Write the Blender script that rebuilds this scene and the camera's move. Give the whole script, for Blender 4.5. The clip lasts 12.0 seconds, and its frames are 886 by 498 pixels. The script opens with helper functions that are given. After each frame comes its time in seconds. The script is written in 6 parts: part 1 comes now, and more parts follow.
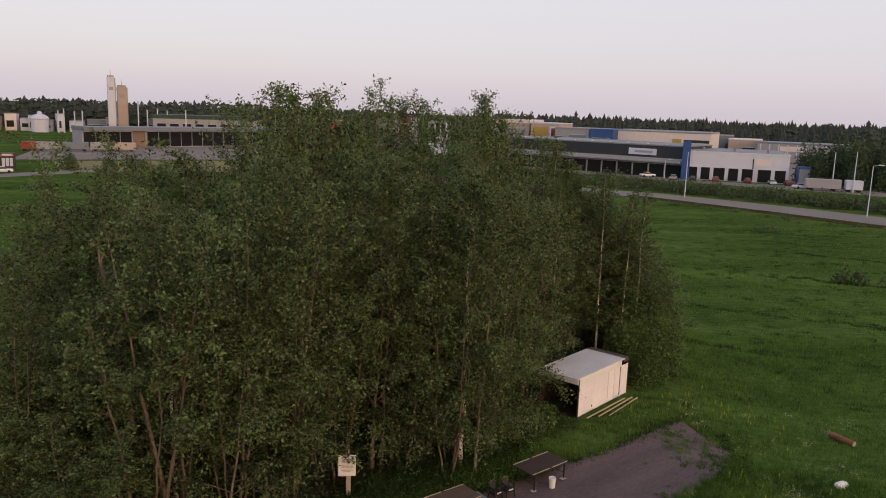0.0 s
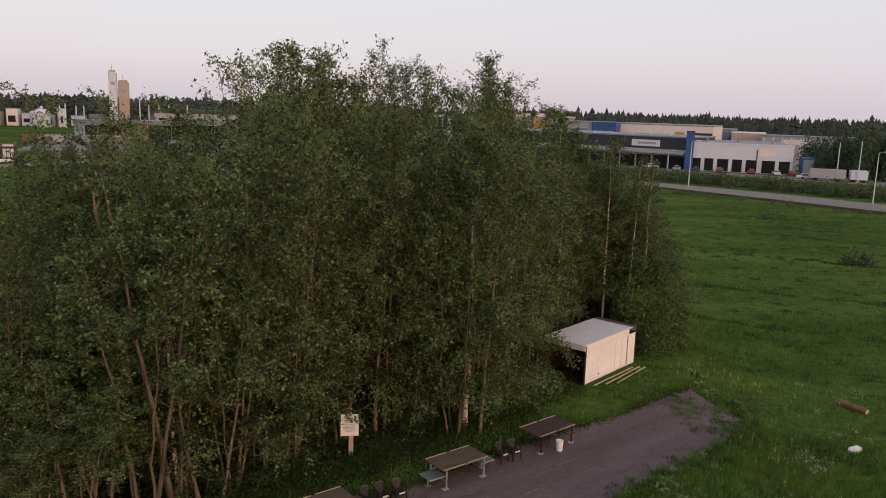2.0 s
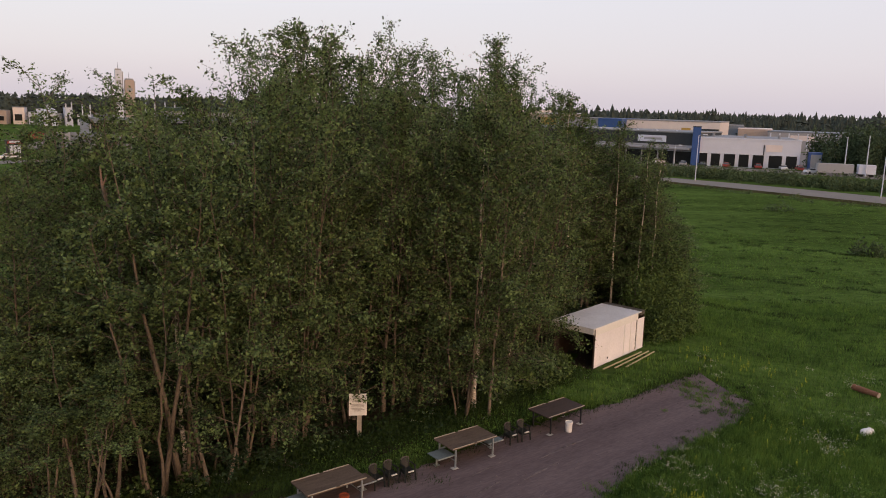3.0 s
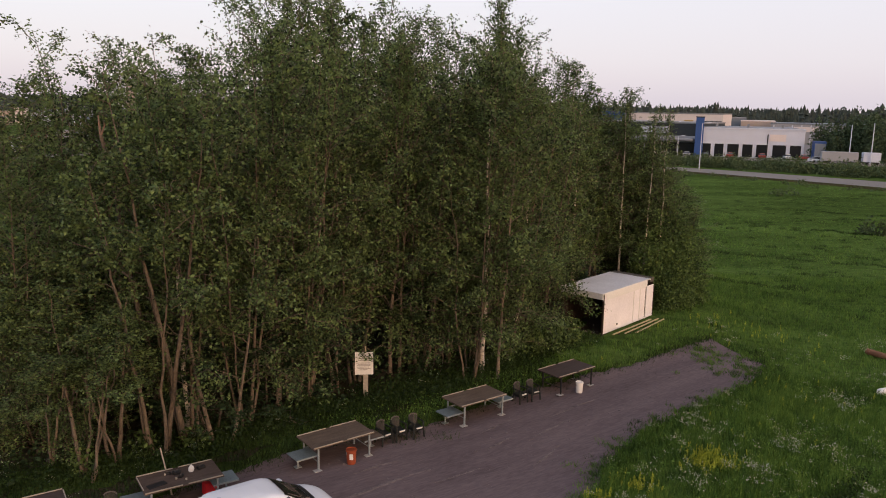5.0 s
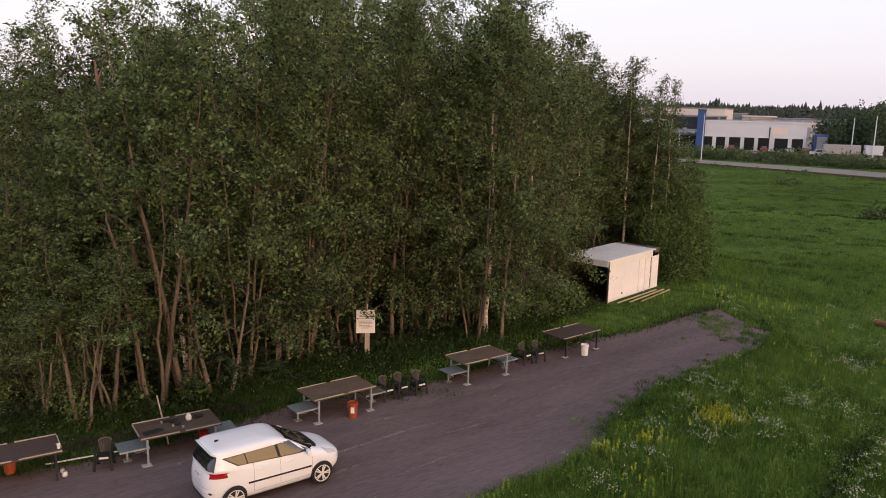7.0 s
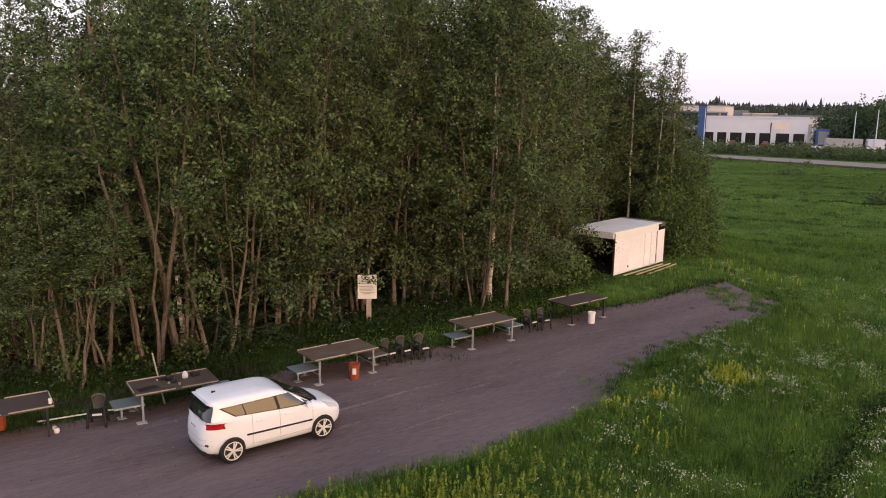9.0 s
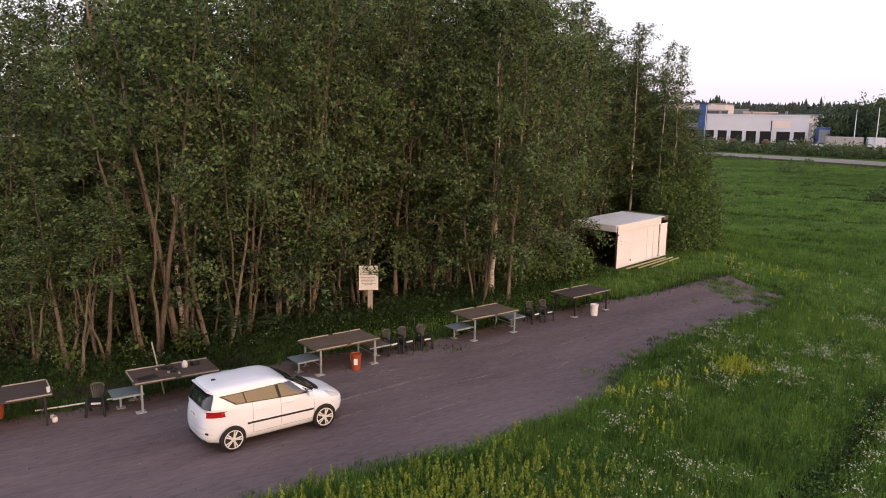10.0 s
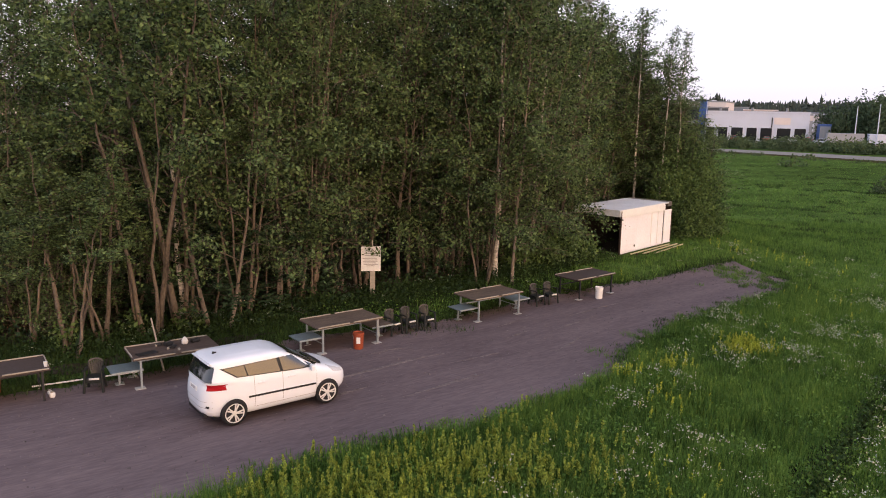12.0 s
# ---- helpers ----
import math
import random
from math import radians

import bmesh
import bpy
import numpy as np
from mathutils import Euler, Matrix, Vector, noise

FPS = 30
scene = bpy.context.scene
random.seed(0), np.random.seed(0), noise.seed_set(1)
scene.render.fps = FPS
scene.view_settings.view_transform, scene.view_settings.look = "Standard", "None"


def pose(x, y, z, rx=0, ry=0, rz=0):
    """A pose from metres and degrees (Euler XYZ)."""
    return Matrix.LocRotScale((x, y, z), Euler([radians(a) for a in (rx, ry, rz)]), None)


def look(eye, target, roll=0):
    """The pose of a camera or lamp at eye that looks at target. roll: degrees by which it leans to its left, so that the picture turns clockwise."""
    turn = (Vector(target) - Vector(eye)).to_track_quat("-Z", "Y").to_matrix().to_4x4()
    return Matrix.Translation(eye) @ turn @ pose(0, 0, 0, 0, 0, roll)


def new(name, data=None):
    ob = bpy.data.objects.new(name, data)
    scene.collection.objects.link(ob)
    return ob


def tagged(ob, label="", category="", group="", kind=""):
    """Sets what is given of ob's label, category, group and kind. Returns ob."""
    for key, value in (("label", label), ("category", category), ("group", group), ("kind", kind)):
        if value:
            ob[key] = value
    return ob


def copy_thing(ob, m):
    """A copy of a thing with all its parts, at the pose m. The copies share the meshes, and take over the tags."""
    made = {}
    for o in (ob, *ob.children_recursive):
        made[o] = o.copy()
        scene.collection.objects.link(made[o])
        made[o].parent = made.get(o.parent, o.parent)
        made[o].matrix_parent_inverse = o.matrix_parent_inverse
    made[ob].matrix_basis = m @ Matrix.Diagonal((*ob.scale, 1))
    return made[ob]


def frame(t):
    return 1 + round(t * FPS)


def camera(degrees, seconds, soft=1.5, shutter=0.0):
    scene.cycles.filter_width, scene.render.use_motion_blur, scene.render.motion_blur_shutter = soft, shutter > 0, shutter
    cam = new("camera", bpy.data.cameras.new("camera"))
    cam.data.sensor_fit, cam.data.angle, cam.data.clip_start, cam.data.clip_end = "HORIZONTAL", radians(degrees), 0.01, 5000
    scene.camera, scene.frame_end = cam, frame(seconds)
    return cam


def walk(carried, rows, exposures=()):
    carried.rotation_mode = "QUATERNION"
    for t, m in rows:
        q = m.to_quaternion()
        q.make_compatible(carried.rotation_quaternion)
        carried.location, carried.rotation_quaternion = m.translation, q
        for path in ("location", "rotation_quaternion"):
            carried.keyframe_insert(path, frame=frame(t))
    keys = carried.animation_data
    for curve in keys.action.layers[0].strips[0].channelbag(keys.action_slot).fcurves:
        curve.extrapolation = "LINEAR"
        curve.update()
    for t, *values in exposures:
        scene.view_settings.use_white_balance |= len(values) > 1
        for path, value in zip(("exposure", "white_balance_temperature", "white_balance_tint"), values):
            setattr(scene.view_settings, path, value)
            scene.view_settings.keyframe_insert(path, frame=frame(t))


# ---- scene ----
cam = camera(60.0, 12.0, soft=1.0)
PATH = [
    (0, (0.375, -0.674, 16.517), (0.29, 1.293, 16.165), 1.9),
    (0.5, (0.362, -0.583, 16.076), (0.276, 1.383, 15.72), 2.0),
    (1, (0.383, -0.463, 15.568), (0.296, 1.504, 15.213), 1.9),
    (1.5, (0.364, -0.313, 15.069), (0.274, 1.653, 14.714), 1.8),
    (2, (0.304, -0.199, 14.618), (0.214, 1.767, 14.261), 1.8),
    (2.5, (0.303, -0.144, 14.176), (0.208, 1.822, 13.818), 1.8),
    (3, (0.208, -0.146, 13.761), (0.104, 1.819, 13.401), 1.6),
    (5, (0.076, 0.169, 11.896), (-0.035, 2.133, 11.535), 1.0),
    (5.5, (0.024, 0.247, 11.456), (-0.087, 2.211, 11.093), 1.0),
    (6, (0.01, 0.239, 11.048), (-0.103, 2.203, 10.685), 1.0),
    (6.5, (-0.007, 0.373, 10.603), (-0.119, 2.336, 10.24), 1.0),
    (7, (-0.065, 0.479, 10.206), (-0.175, 2.442, 9.839), 1.3),
    (9, (-0.149, 0.898, 8.591), (-0.261, 2.862, 8.232), 0.9),
    (9.5, (-0.212, 0.996, 8.422), (-0.323, 2.96, 8.06), 0.8),
    (10, (-0.243, 1.074, 8.252), (-0.354, 3.038, 7.89), 1.0),
    (10.5, (-0.284, 1.135, 8.037), (-0.393, 3.1, 7.678), 1.0),
    (11, (-0.338, 1.224, 7.851), (-0.449, 3.188, 7.489), 0.7),
    (11.5, (-0.371, 1.267, 7.634), (-0.482, 3.231, 7.275), 0.7),
    (12, (-0.38, 1.307, 7.491), (-0.49, 3.271, 7.128), 1.0),
]
walk(cam, [(t, look(eye, target, roll)) for t, eye, target, roll in PATH],
     exposures=[(0.0, -0.49, 6380, 10), (3.0, -0.41, 6360, 10), (5.5, -0.24, 6330, 10), (7.0, -0.10, 6300, 10), (9.0, 0.08, 6220, 11), (12.0, 0.19, 5960, 11)])

# ---- world and light: a hazy evening, the sun low behind the camera and to its right ----
SUN_EL, SUN_AZ = radians(5.0), math.atan2(0.62, -0.78)
world = bpy.data.worlds.new("evening_sky")
scene.world = world
world.use_nodes = True
wn, wl = world.node_tree.nodes, world.node_tree.links
wn.clear()
w_out, w_bg = wn.new("ShaderNodeOutputWorld"), wn.new("ShaderNodeBackground")
w_sky = wn.new("ShaderNodeTexSky")
w_sky.sky_type, w_sky.sun_disc = "NISHITA", False
w_sky.sun_elevation, w_sky.sun_rotation = SUN_EL, SUN_AZ
w_sky.air_density, w_sky.dust_density = 1.0, 2.0
w_co, w_sep, w_ramp = wn.new("ShaderNodeTexCoord"), wn.new("ShaderNodeSeparateXYZ"), wn.new("ShaderNodeValToRGB")
wl.new(w_co.outputs["Generated"], w_sep.inputs[0])
wl.new(w_sep.outputs["Z"], w_ramp.inputs[0])
for i, (p, c) in enumerate([(0.0, (0.83, 0.74, 0.81)), (0.06, (0.905, 0.83, 0.90)), (0.22, (0.97, 0.93, 1.0)), (0.6, (0.76, 0.78, 0.93))]):
    e = w_ramp.color_ramp.elements[i] if i < 2 else w_ramp.color_ramp.elements.new(p)
    e.position, e.color = p, (*c, 1)
w_scale = wn.new("ShaderNodeMix")
w_scale.data_type, w_scale.blend_type = "RGBA", "MULTIPLY"
w_scale.inputs["Factor"].default_value = 1.0
w_scale.inputs["B"].default_value = (0.20, 0.20, 0.20, 1)
wl.new(w_sky.outputs[0], w_scale.inputs["A"])
w_mix = wn.new("ShaderNodeMix")
w_mix.data_type = "RGBA"
w_mix.inputs["Factor"].default_value = 0.78
wl.new(w_scale.outputs["Result"], w_mix.inputs["A"])
wl.new(w_ramp.outputs[0], w_mix.inputs["B"])
# the sky glows warm round the low sun
w_dot, w_near, w_glow = wn.new("ShaderNodeVectorMath"), wn.new("ShaderNodeMapRange"), wn.new("ShaderNodeMix")
w_dot.operation = "DOT_PRODUCT"
w_dot.inputs[1].default_value = (math.sin(SUN_AZ) * math.cos(SUN_EL), math.cos(SUN_AZ) * math.cos(SUN_EL), math.sin(SUN_EL))
wl.new(w_co.outputs["Generated"], w_dot.inputs[0])
w_near.inputs["From Min"].default_value, w_near.inputs["From Max"].default_value = 0.58, 1.0
w_near.inputs["To Max"].default_value = 0.85
w_near.interpolation_type = "SMOOTHSTEP"
wl.new(w_dot.outputs["Value"], w_near.inputs["Value"])
w_glow.data_type = "RGBA"
w_glow.inputs["B"].default_value = (2.65, 1.50, 0.60, 1)
wl.new(w_near.outputs["Result"], w_glow.inputs["Factor"])
wl.new(w_mix.outputs["Result"], w_glow.inputs["A"])
wl.new(w_glow.outputs["Result"], w_bg.inputs[0])
w_bg.inputs[1].default_value = 1.32
wl.new(w_bg.outputs[0], w_out.inputs[0])

sun_data = bpy.data.lights.new("sun", "SUN")
sun_data.energy, sun_data.angle, sun_data.color = 0.95, radians(10), (1.0, 0.71, 0.58)
sun = new("sun", sun_data)
sun.matrix_world = look((math.sin(SUN_AZ) * 50, math.cos(SUN_AZ) * 50, math.tan(SUN_EL) * 50), (0, 0, 0))


# ---- materials ----
def material(name, colour, rough=0.8, metal=0.0, scale=6.0, vary=0.25, fine=40.0, bump=0.2, dist=0.01,
             tint=None, island=0.0, per_object=0.0, spec=0.3, transmit=0.0, stretch=(1, 1, 1), coat=0.0, turn=0.0):
    """Base colour broken up by two scales of noise, with fine relief."""
    m = bpy.data.materials.new(name)
    m.use_nodes = True
    n, l = m.node_tree.nodes, m.node_tree.links
    b = n["Principled BSDF"]
    b.inputs["Roughness"].default_value = rough
    b.inputs["Metallic"].default_value = metal
    b.inputs["Specular IOR Level"].default_value = spec
    b.inputs["Coat Weight"].default_value = coat
    co, mp = n.new("ShaderNodeTexCoord"), n.new("ShaderNodeMapping")
    mp.vector_type = "TEXTURE"
    mp.inputs["Scale"].default_value = [1 / s for s in stretch]
    mp.inputs["Rotation"].default_value = (0, 0, radians(turn))
    l.new(co.outputs["Object"], mp.inputs[0])
    big, small = n.new("ShaderNodeTexNoise"), n.new("ShaderNodeTexNoise")
    big.inputs["Scale"].default_value, big.inputs["Detail"].default_value = scale, 4
    small.inputs["Scale"].default_value, small.inputs["Detail"].default_value = fine, 3
    l.new(mp.outputs[0], big.inputs[0])
    l.new(mp.outputs[0], small.inputs[0])
    add = n.new("ShaderNodeMath")
    add.operation = "ADD"
    l.new(big.outputs[0], add.inputs[0])
    l.new(small.outputs[0], add.inputs[1])
    last = add
    if island or per_object:
        src = n.new("ShaderNodeNewGeometry").outputs["Random Per Island"] if island else n.new("ShaderNodeObjectInfo").outputs["Random"]
        mul = n.new("ShaderNodeMath")
        mul.operation = "MULTIPLY_ADD"
        mul.inputs[1].default_value = 2 * (island or per_object)
        l.new(src, mul.inputs[0])
        l.new(add.outputs[0], mul.inputs[2])
        sub = n.new("ShaderNodeMath")
        sub.operation = "SUBTRACT"
        sub.inputs[1].default_value = island or per_object
        l.new(mul.outputs[0], sub.inputs[0])
        last = sub
    ramp = n.new("ShaderNodeValToRGB")
    t = tint or colour
    lo = [max(0.0, c * (1 - vary)) for c in colour]
    hi = [min(1.0, c * (1 + vary)) for c in t]
    ramp.color_ramp.elements[0].position, ramp.color_ramp.elements[0].color = 0.30, (*lo, 1)
    ramp.color_ramp.elements[1].position, ramp.color_ramp.elements[1].color = 0.72, (*hi, 1)
    half = n.new("ShaderNodeMath")
    half.operation = "MULTIPLY"
    half.inputs[1].default_value = 0.5
    l.new(last.outputs[0], half.inputs[0])
    l.new(half.outputs[0], ramp.inputs[0])
    l.new(ramp.outputs[0], b.inputs["Base Color"])
    if bump:
        bp = n.new("ShaderNodeBump")
        bp.inputs["Strength"].default_value, bp.inputs["Distance"].default_value = bump, dist
        l.new(add.outputs[0], bp.inputs["Height"])
        l.new(bp.outputs[0], b.inputs["Normal"])
    if transmit:
        tr, mx = n.new("ShaderNodeBsdfTranslucent"), n.new("ShaderNodeMixShader")
        mx.inputs[0].default_value = transmit
        l.new(ramp.outputs[0], tr.inputs[0])
        l.new(b.outputs[0], mx.inputs[1])
        l.new(tr.outputs[0], mx.inputs[2])
        l.new(mx.outputs[0], n["Material Output"].inputs[0])
    return m


def glass_material(name, colour, rough=0.04, coat=0.0):
    m = bpy.data.materials.new(name)
    m.use_nodes = True
    b = m.node_tree.nodes["Principled BSDF"]
    b.inputs["Base Color"].default_value = (*colour, 1)
    b.inputs["Roughness"].default_value = rough
    b.inputs["Specular IOR Level"].default_value = 1.0
    b.inputs["Coat Weight"].default_value, b.inputs["Coat IOR"].default_value, b.inputs["Coat Roughness"].default_value = coat, 2.0, rough
    n, l = m.node_tree.nodes, m.node_tree.links
    co, wave, bp = n.new("ShaderNodeTexCoord"), n.new("ShaderNodeTexNoise"), n.new("ShaderNodeBump")
    wave.inputs["Scale"].default_value, wave.inputs["Detail"].default_value = 2.2, 1
    bp.inputs["Strength"].default_value, bp.inputs["Distance"].default_value = 0.5, 0.02
    l.new(co.outputs["Object"], wave.inputs[0])
    l.new(wave.outputs[0], bp.inputs["Height"])
    l.new(bp.outputs[0], b.inputs["Normal"])
    l.new(bp.outputs[0], b.inputs["Coat Normal"])
    return m


M_LEAF = material("leaf_green", (0.053, 0.084, 0.035), 0.55, spec=0.14, vary=0.64, island=0.40, scale=0.42, fine=4, bump=0, transmit=0.28, tint=(0.112, 0.158, 0.058))
M_LEAF_B = material("leaf_fresh_green", (0.062, 0.106, 0.034), 0.55, spec=0.12, vary=0.5, island=0.34, scale=0.42, fine=4, bump=0, transmit=0.28, tint=(0.118, 0.172, 0.052))
# darker copy of the leaf green: the grove's inner shade as colour
M_LEAF_D = material("leaf_inner_shade_green", (0.038, 0.064, 0.030), 0.7, spec=0.08, vary=0.4, island=0.3, scale=0.4, fine=3, bump=0, transmit=0.2)
M_BARK = material("bark_alder", (0.148, 0.119, 0.092), 0.9, vary=0.7, scale=2.2, fine=17, bump=0.8, dist=0.03, stretch=(1, 1, 0.4), per_object=0.2)
M_BARK_R = material("bark_willow", (0.126, 0.099, 0.074), 0.9, vary=0.65, scale=2.2, fine=17, bump=0.8, dist=0.03, stretch=(1, 1, 0.4), per_object=0.2)
M_BIRCH = material("bark_birch", (0.27, 0.24, 0.21), 0.8, vary=0.8, scale=4, fine=14, bump=0.3, dist=0.01, stretch=(1, 1, 2.5), tint=(0.52, 0.46, 0.39))
M_GROUND = material("meadow_turf", (0.028, 0.053, 0.015), 0.95, spec=0.0, vary=0.55, scale=0.09, fine=1.7, bump=0.7, dist=0.15, tint=(0.076, 0.120, 0.029), stretch=(0.35, 1.5, 1))
M_GRASS = material("grass_blades", (0.054, 0.130, 0.030), 0.7, spec=0.1, vary=0.5, island=0.22, scale=0.25, fine=2, bump=0, transmit=0.25, tint=(0.118, 0.200, 0.040))
# dull herb green; on the wood side it also carries the trees' shade
M_HERB = material("herb_and_shaded_grass", (0.035, 0.061, 0.018), 0.7, spec=0.1, vary=0.5, island=0.35, scale=0.4, fine=3, bump=0, transmit=0.2)
M_FLOOR = material("leaf_litter", (0.038, 0.032, 0.019), 0.95, vary=0.5, scale=0.8, fine=9, bump=0.8, dist=0.06)
M_YGREEN = material("yellow_green_tops", (0.210, 0.272, 0.040), 0.7, vary=0.35, island=0.3, bump=0, transmit=0.2)
M_YELLOW = material("yellow_blossom", (0.28, 0.34, 0.03), 0.7, vary=0.3, island=0.3, bump=0)
M_WHITE_FL = material("white_blossom", (0.36, 0.39, 0.30), 0.7, vary=0.2, bump=0)
# wet soil, darkened further for the shade inside the ditch
M_SOIL = material("ditch_soil_and_shade", (0.014, 0.015, 0.009), 0.95, spec=0.0, vary=0.4, scale=1.5, fine=12, bump=0.5, dist=0.04)
M_GRAVEL = material("packed_gravel", (0.107, 0.082, 0.089), 0.95, spec=0.1, vary=0.24, scale=0.75, fine=13, bump=0.45, dist=0.03, tint=(0.145, 0.111, 0.112), stretch=(0.24, 1.2, 1), turn=39)
M_RUT = material("worn_pale_gravel", (0.116, 0.090, 0.092), 0.95, spec=0.05, vary=0.30, scale=0.9, fine=9, bump=0.6, dist=0.03, tint=(0.180, 0.146, 0.139), turn=39)
M_STONE = material("gravel_stones", (0.125, 0.104, 0.106), 0.9, vary=0.4, island=0.4, bump=0)
M_ASPHALT = material("grey_asphalt", (0.180, 0.162, 0.148), 0.9, vary=0.15, scale=0.2, fine=5, bump=0.1)


# ---- building helpers ----
def mesh_object(name, verts, faces, mat, parent=None, smooth=False, label=""):
    me = bpy.data.meshes.new(name)
    me.from_pydata([tuple(v) for v in verts], [], [tuple(f) for f in faces])
    if mat:
        me.materials.append(mat)
    if smooth:
        me.polygons.foreach_set("use_smooth", [True] * len(me.polygons))
    me.update()
    ob = new(name, me)
    ob.parent = parent
    if label:
        ob["label"] = label
    return ob


def cards(name, verts, sides, mat, parent=None):
    """Many loose faces of the same number of sides, from one array of corners."""
    verts = np.asarray(verts, dtype=np.float32).reshape(-1, 3)
    k = len(verts) // sides
    me = bpy.data.meshes.new(name)
    me.vertices.add(len(verts))
    me.vertices.foreach_set("co", verts.ravel())
    me.loops.add(len(verts))
    me.loops.foreach_set("vertex_index", np.arange(len(verts), dtype=np.int32))
    me.polygons.add(k)
    me.polygons.foreach_set("loop_start", np.arange(0, len(verts), sides, dtype=np.int32))
    me.polygons.foreach_set("loop_total", np.full(k, sides, dtype=np.int32))
    me.materials.append(mat)
    me.update(calc_edges=True)
    ob = new(name, me)
    ob.parent = parent
    return ob


def part(name, bm, mat, parent=None, label="", smooth=False):
    me = bpy.data.meshes.new(name)
    bm.to_mesh(me)
    bm.free()
    if mat:
        me.materials.append(mat)
    if smooth:
        me.polygons.foreach_set("use_smooth", [True] * len(me.polygons))
    ob = new(name, me)
    ob.parent = parent
    if label:
        ob["label"] = label
    return ob


def add_box(bm, centre, size, rot=(0, 0, 0), bevel=0.0):
    m = pose(*centre, *rot) @ Matrix.Diagonal((*size, 1))
    made = bmesh.ops.create_cube(bm, size=1.0, matrix=m)["verts"]
    if bevel:
        edges = list({e for v in made for e in v.link_edges})
        bmesh.ops.bevel(bm, geom=edges, offset=bevel, segments=2, affect="EDGES", profile=0.7)
    return bm


def box(centre, size, rot=(0, 0, 0), bevel=0.0):
    return add_box(bmesh.new(), centre, size, rot, bevel)


def add_rod(bm, a, b, r, r2=None, seg=10):
    a, b = Vector(a), Vector(b)
    m = Matrix.Translation((a + b) / 2) @ (b - a).to_track_quat("Z", "Y").to_matrix().to_4x4()
    bmesh.ops.create_cone(bm, cap_ends=True, segments=seg, radius1=r, radius2=r if r2 is None else r2, depth=(b - a).length, matrix=m)
    return bm


def rod(a, b, r, r2=None, seg=10):
    return add_rod(bmesh.new(), a, b, r, r2, seg)


def add_lathe(bm, profile, seg=20, centre=(0, 0, 0), caps=True):
    """A turned body from (radius, height) pairs."""
    rings = []
    for r, z in profile:
        rings.append([bm.verts.new((centre[0] + r * math.cos(6.28319 * i / seg), centre[1] + r * math.sin(6.28319 * i / seg), centre[2] + z)) for i in range(seg)])
    for lo, hi in zip(rings, rings[1:]):
        for i in range(seg):
            bm.faces.new((lo[i], lo[(i + 1) % seg], hi[(i + 1) % seg], hi[i]))
    if caps:
        bm.faces.new(list(reversed(rings[0])))
        bm.faces.new(rings[-1])
    return bm


def thing(name, m, label, category, group="", kind=""):
    ob = new(name)
    ob.empty_display_size = 0.2
    ob.matrix_basis = m
    return tagged(ob, label, category, group, kind)


# ---- ground ----
def smooth(t):
    t = np.clip(t, 0.0, 1.0)
    return t * t * (3 - 2 * t)


def ground_z(x, y):
    """The lie of the land: level along the gravel, a bank up into the wood, the meadow a little lower."""
    x, y = np.asarray(x, dtype=float), np.asarray(y, dtype=float)
    c = -0.629 * (x + 0.49) + 0.777 * (y - 27.81)
    wood = 0.5 * smooth((c - 0.2) / 3.5) * (1 - smooth((x - 10) / 9))
    low = -0.6 * smooth(np.maximum((-c - 6.5) / 9, (x - 10) / 12))
    far = smooth((np.hypot(x, y) - 105) / 60)
    return (wood + low) * (1 - far) - 0.15 * far


GRAVEL_RIGHT = [(-14.92, 5.93), (-8.99, 11.50), (-5.31, 14.78), (-4.48, 15.86), (-3.56, 16.71), (-2.42, 17.56), (-0.23, 18.79), (1.09, 20.12), (2.76, 21.70), (3.98, 23.26), (4.76, 25.53), (6.75, 28.42), (9.21, 30.72), (12.22, 33.75), (13.84, 36.39)]
GRAVEL_LEFT = [(-27.98, 8.66), (-18.81, 14.77), (-12.03, 19.76), (-10.66, 20.62), (-9.65, 21.47), (-6.83, 24.25), (-5.73, 25.34), (-3.25, 26.69), (-1.42, 28.15), (0.22, 29.85), (2.04, 31.54), (5.15, 34.09), (7.17, 35.56), (9.72, 37.98), (12.09, 40.16)]


def resample(line, n):
    line = np.array(line, dtype=float)
    s = np.concatenate([[0], np.cumsum(np.hypot(*np.diff(line, axis=0).T))])
    u = np.linspace(0, s[-1], n)
    return np.stack([np.interp(u, s, line[:, 0]), np.interp(u, s, line[:, 1])], axis=1)


def in_polygon(x, y, poly):
    inside = np.zeros(np.shape(x), dtype=bool)
    px, py = poly[-1]
    for qx, qy in poly:
        cross = ((qy > y) != (py > y)) & (x < (px - qx) * (y - qy) / ((py - qy) + 1e-9) + qx)
        inside ^= cross
        px, py = qx, qy
    return inside


GRAVEL_POLY = GRAVEL_RIGHT + GRAVEL_LEFT[::-1]


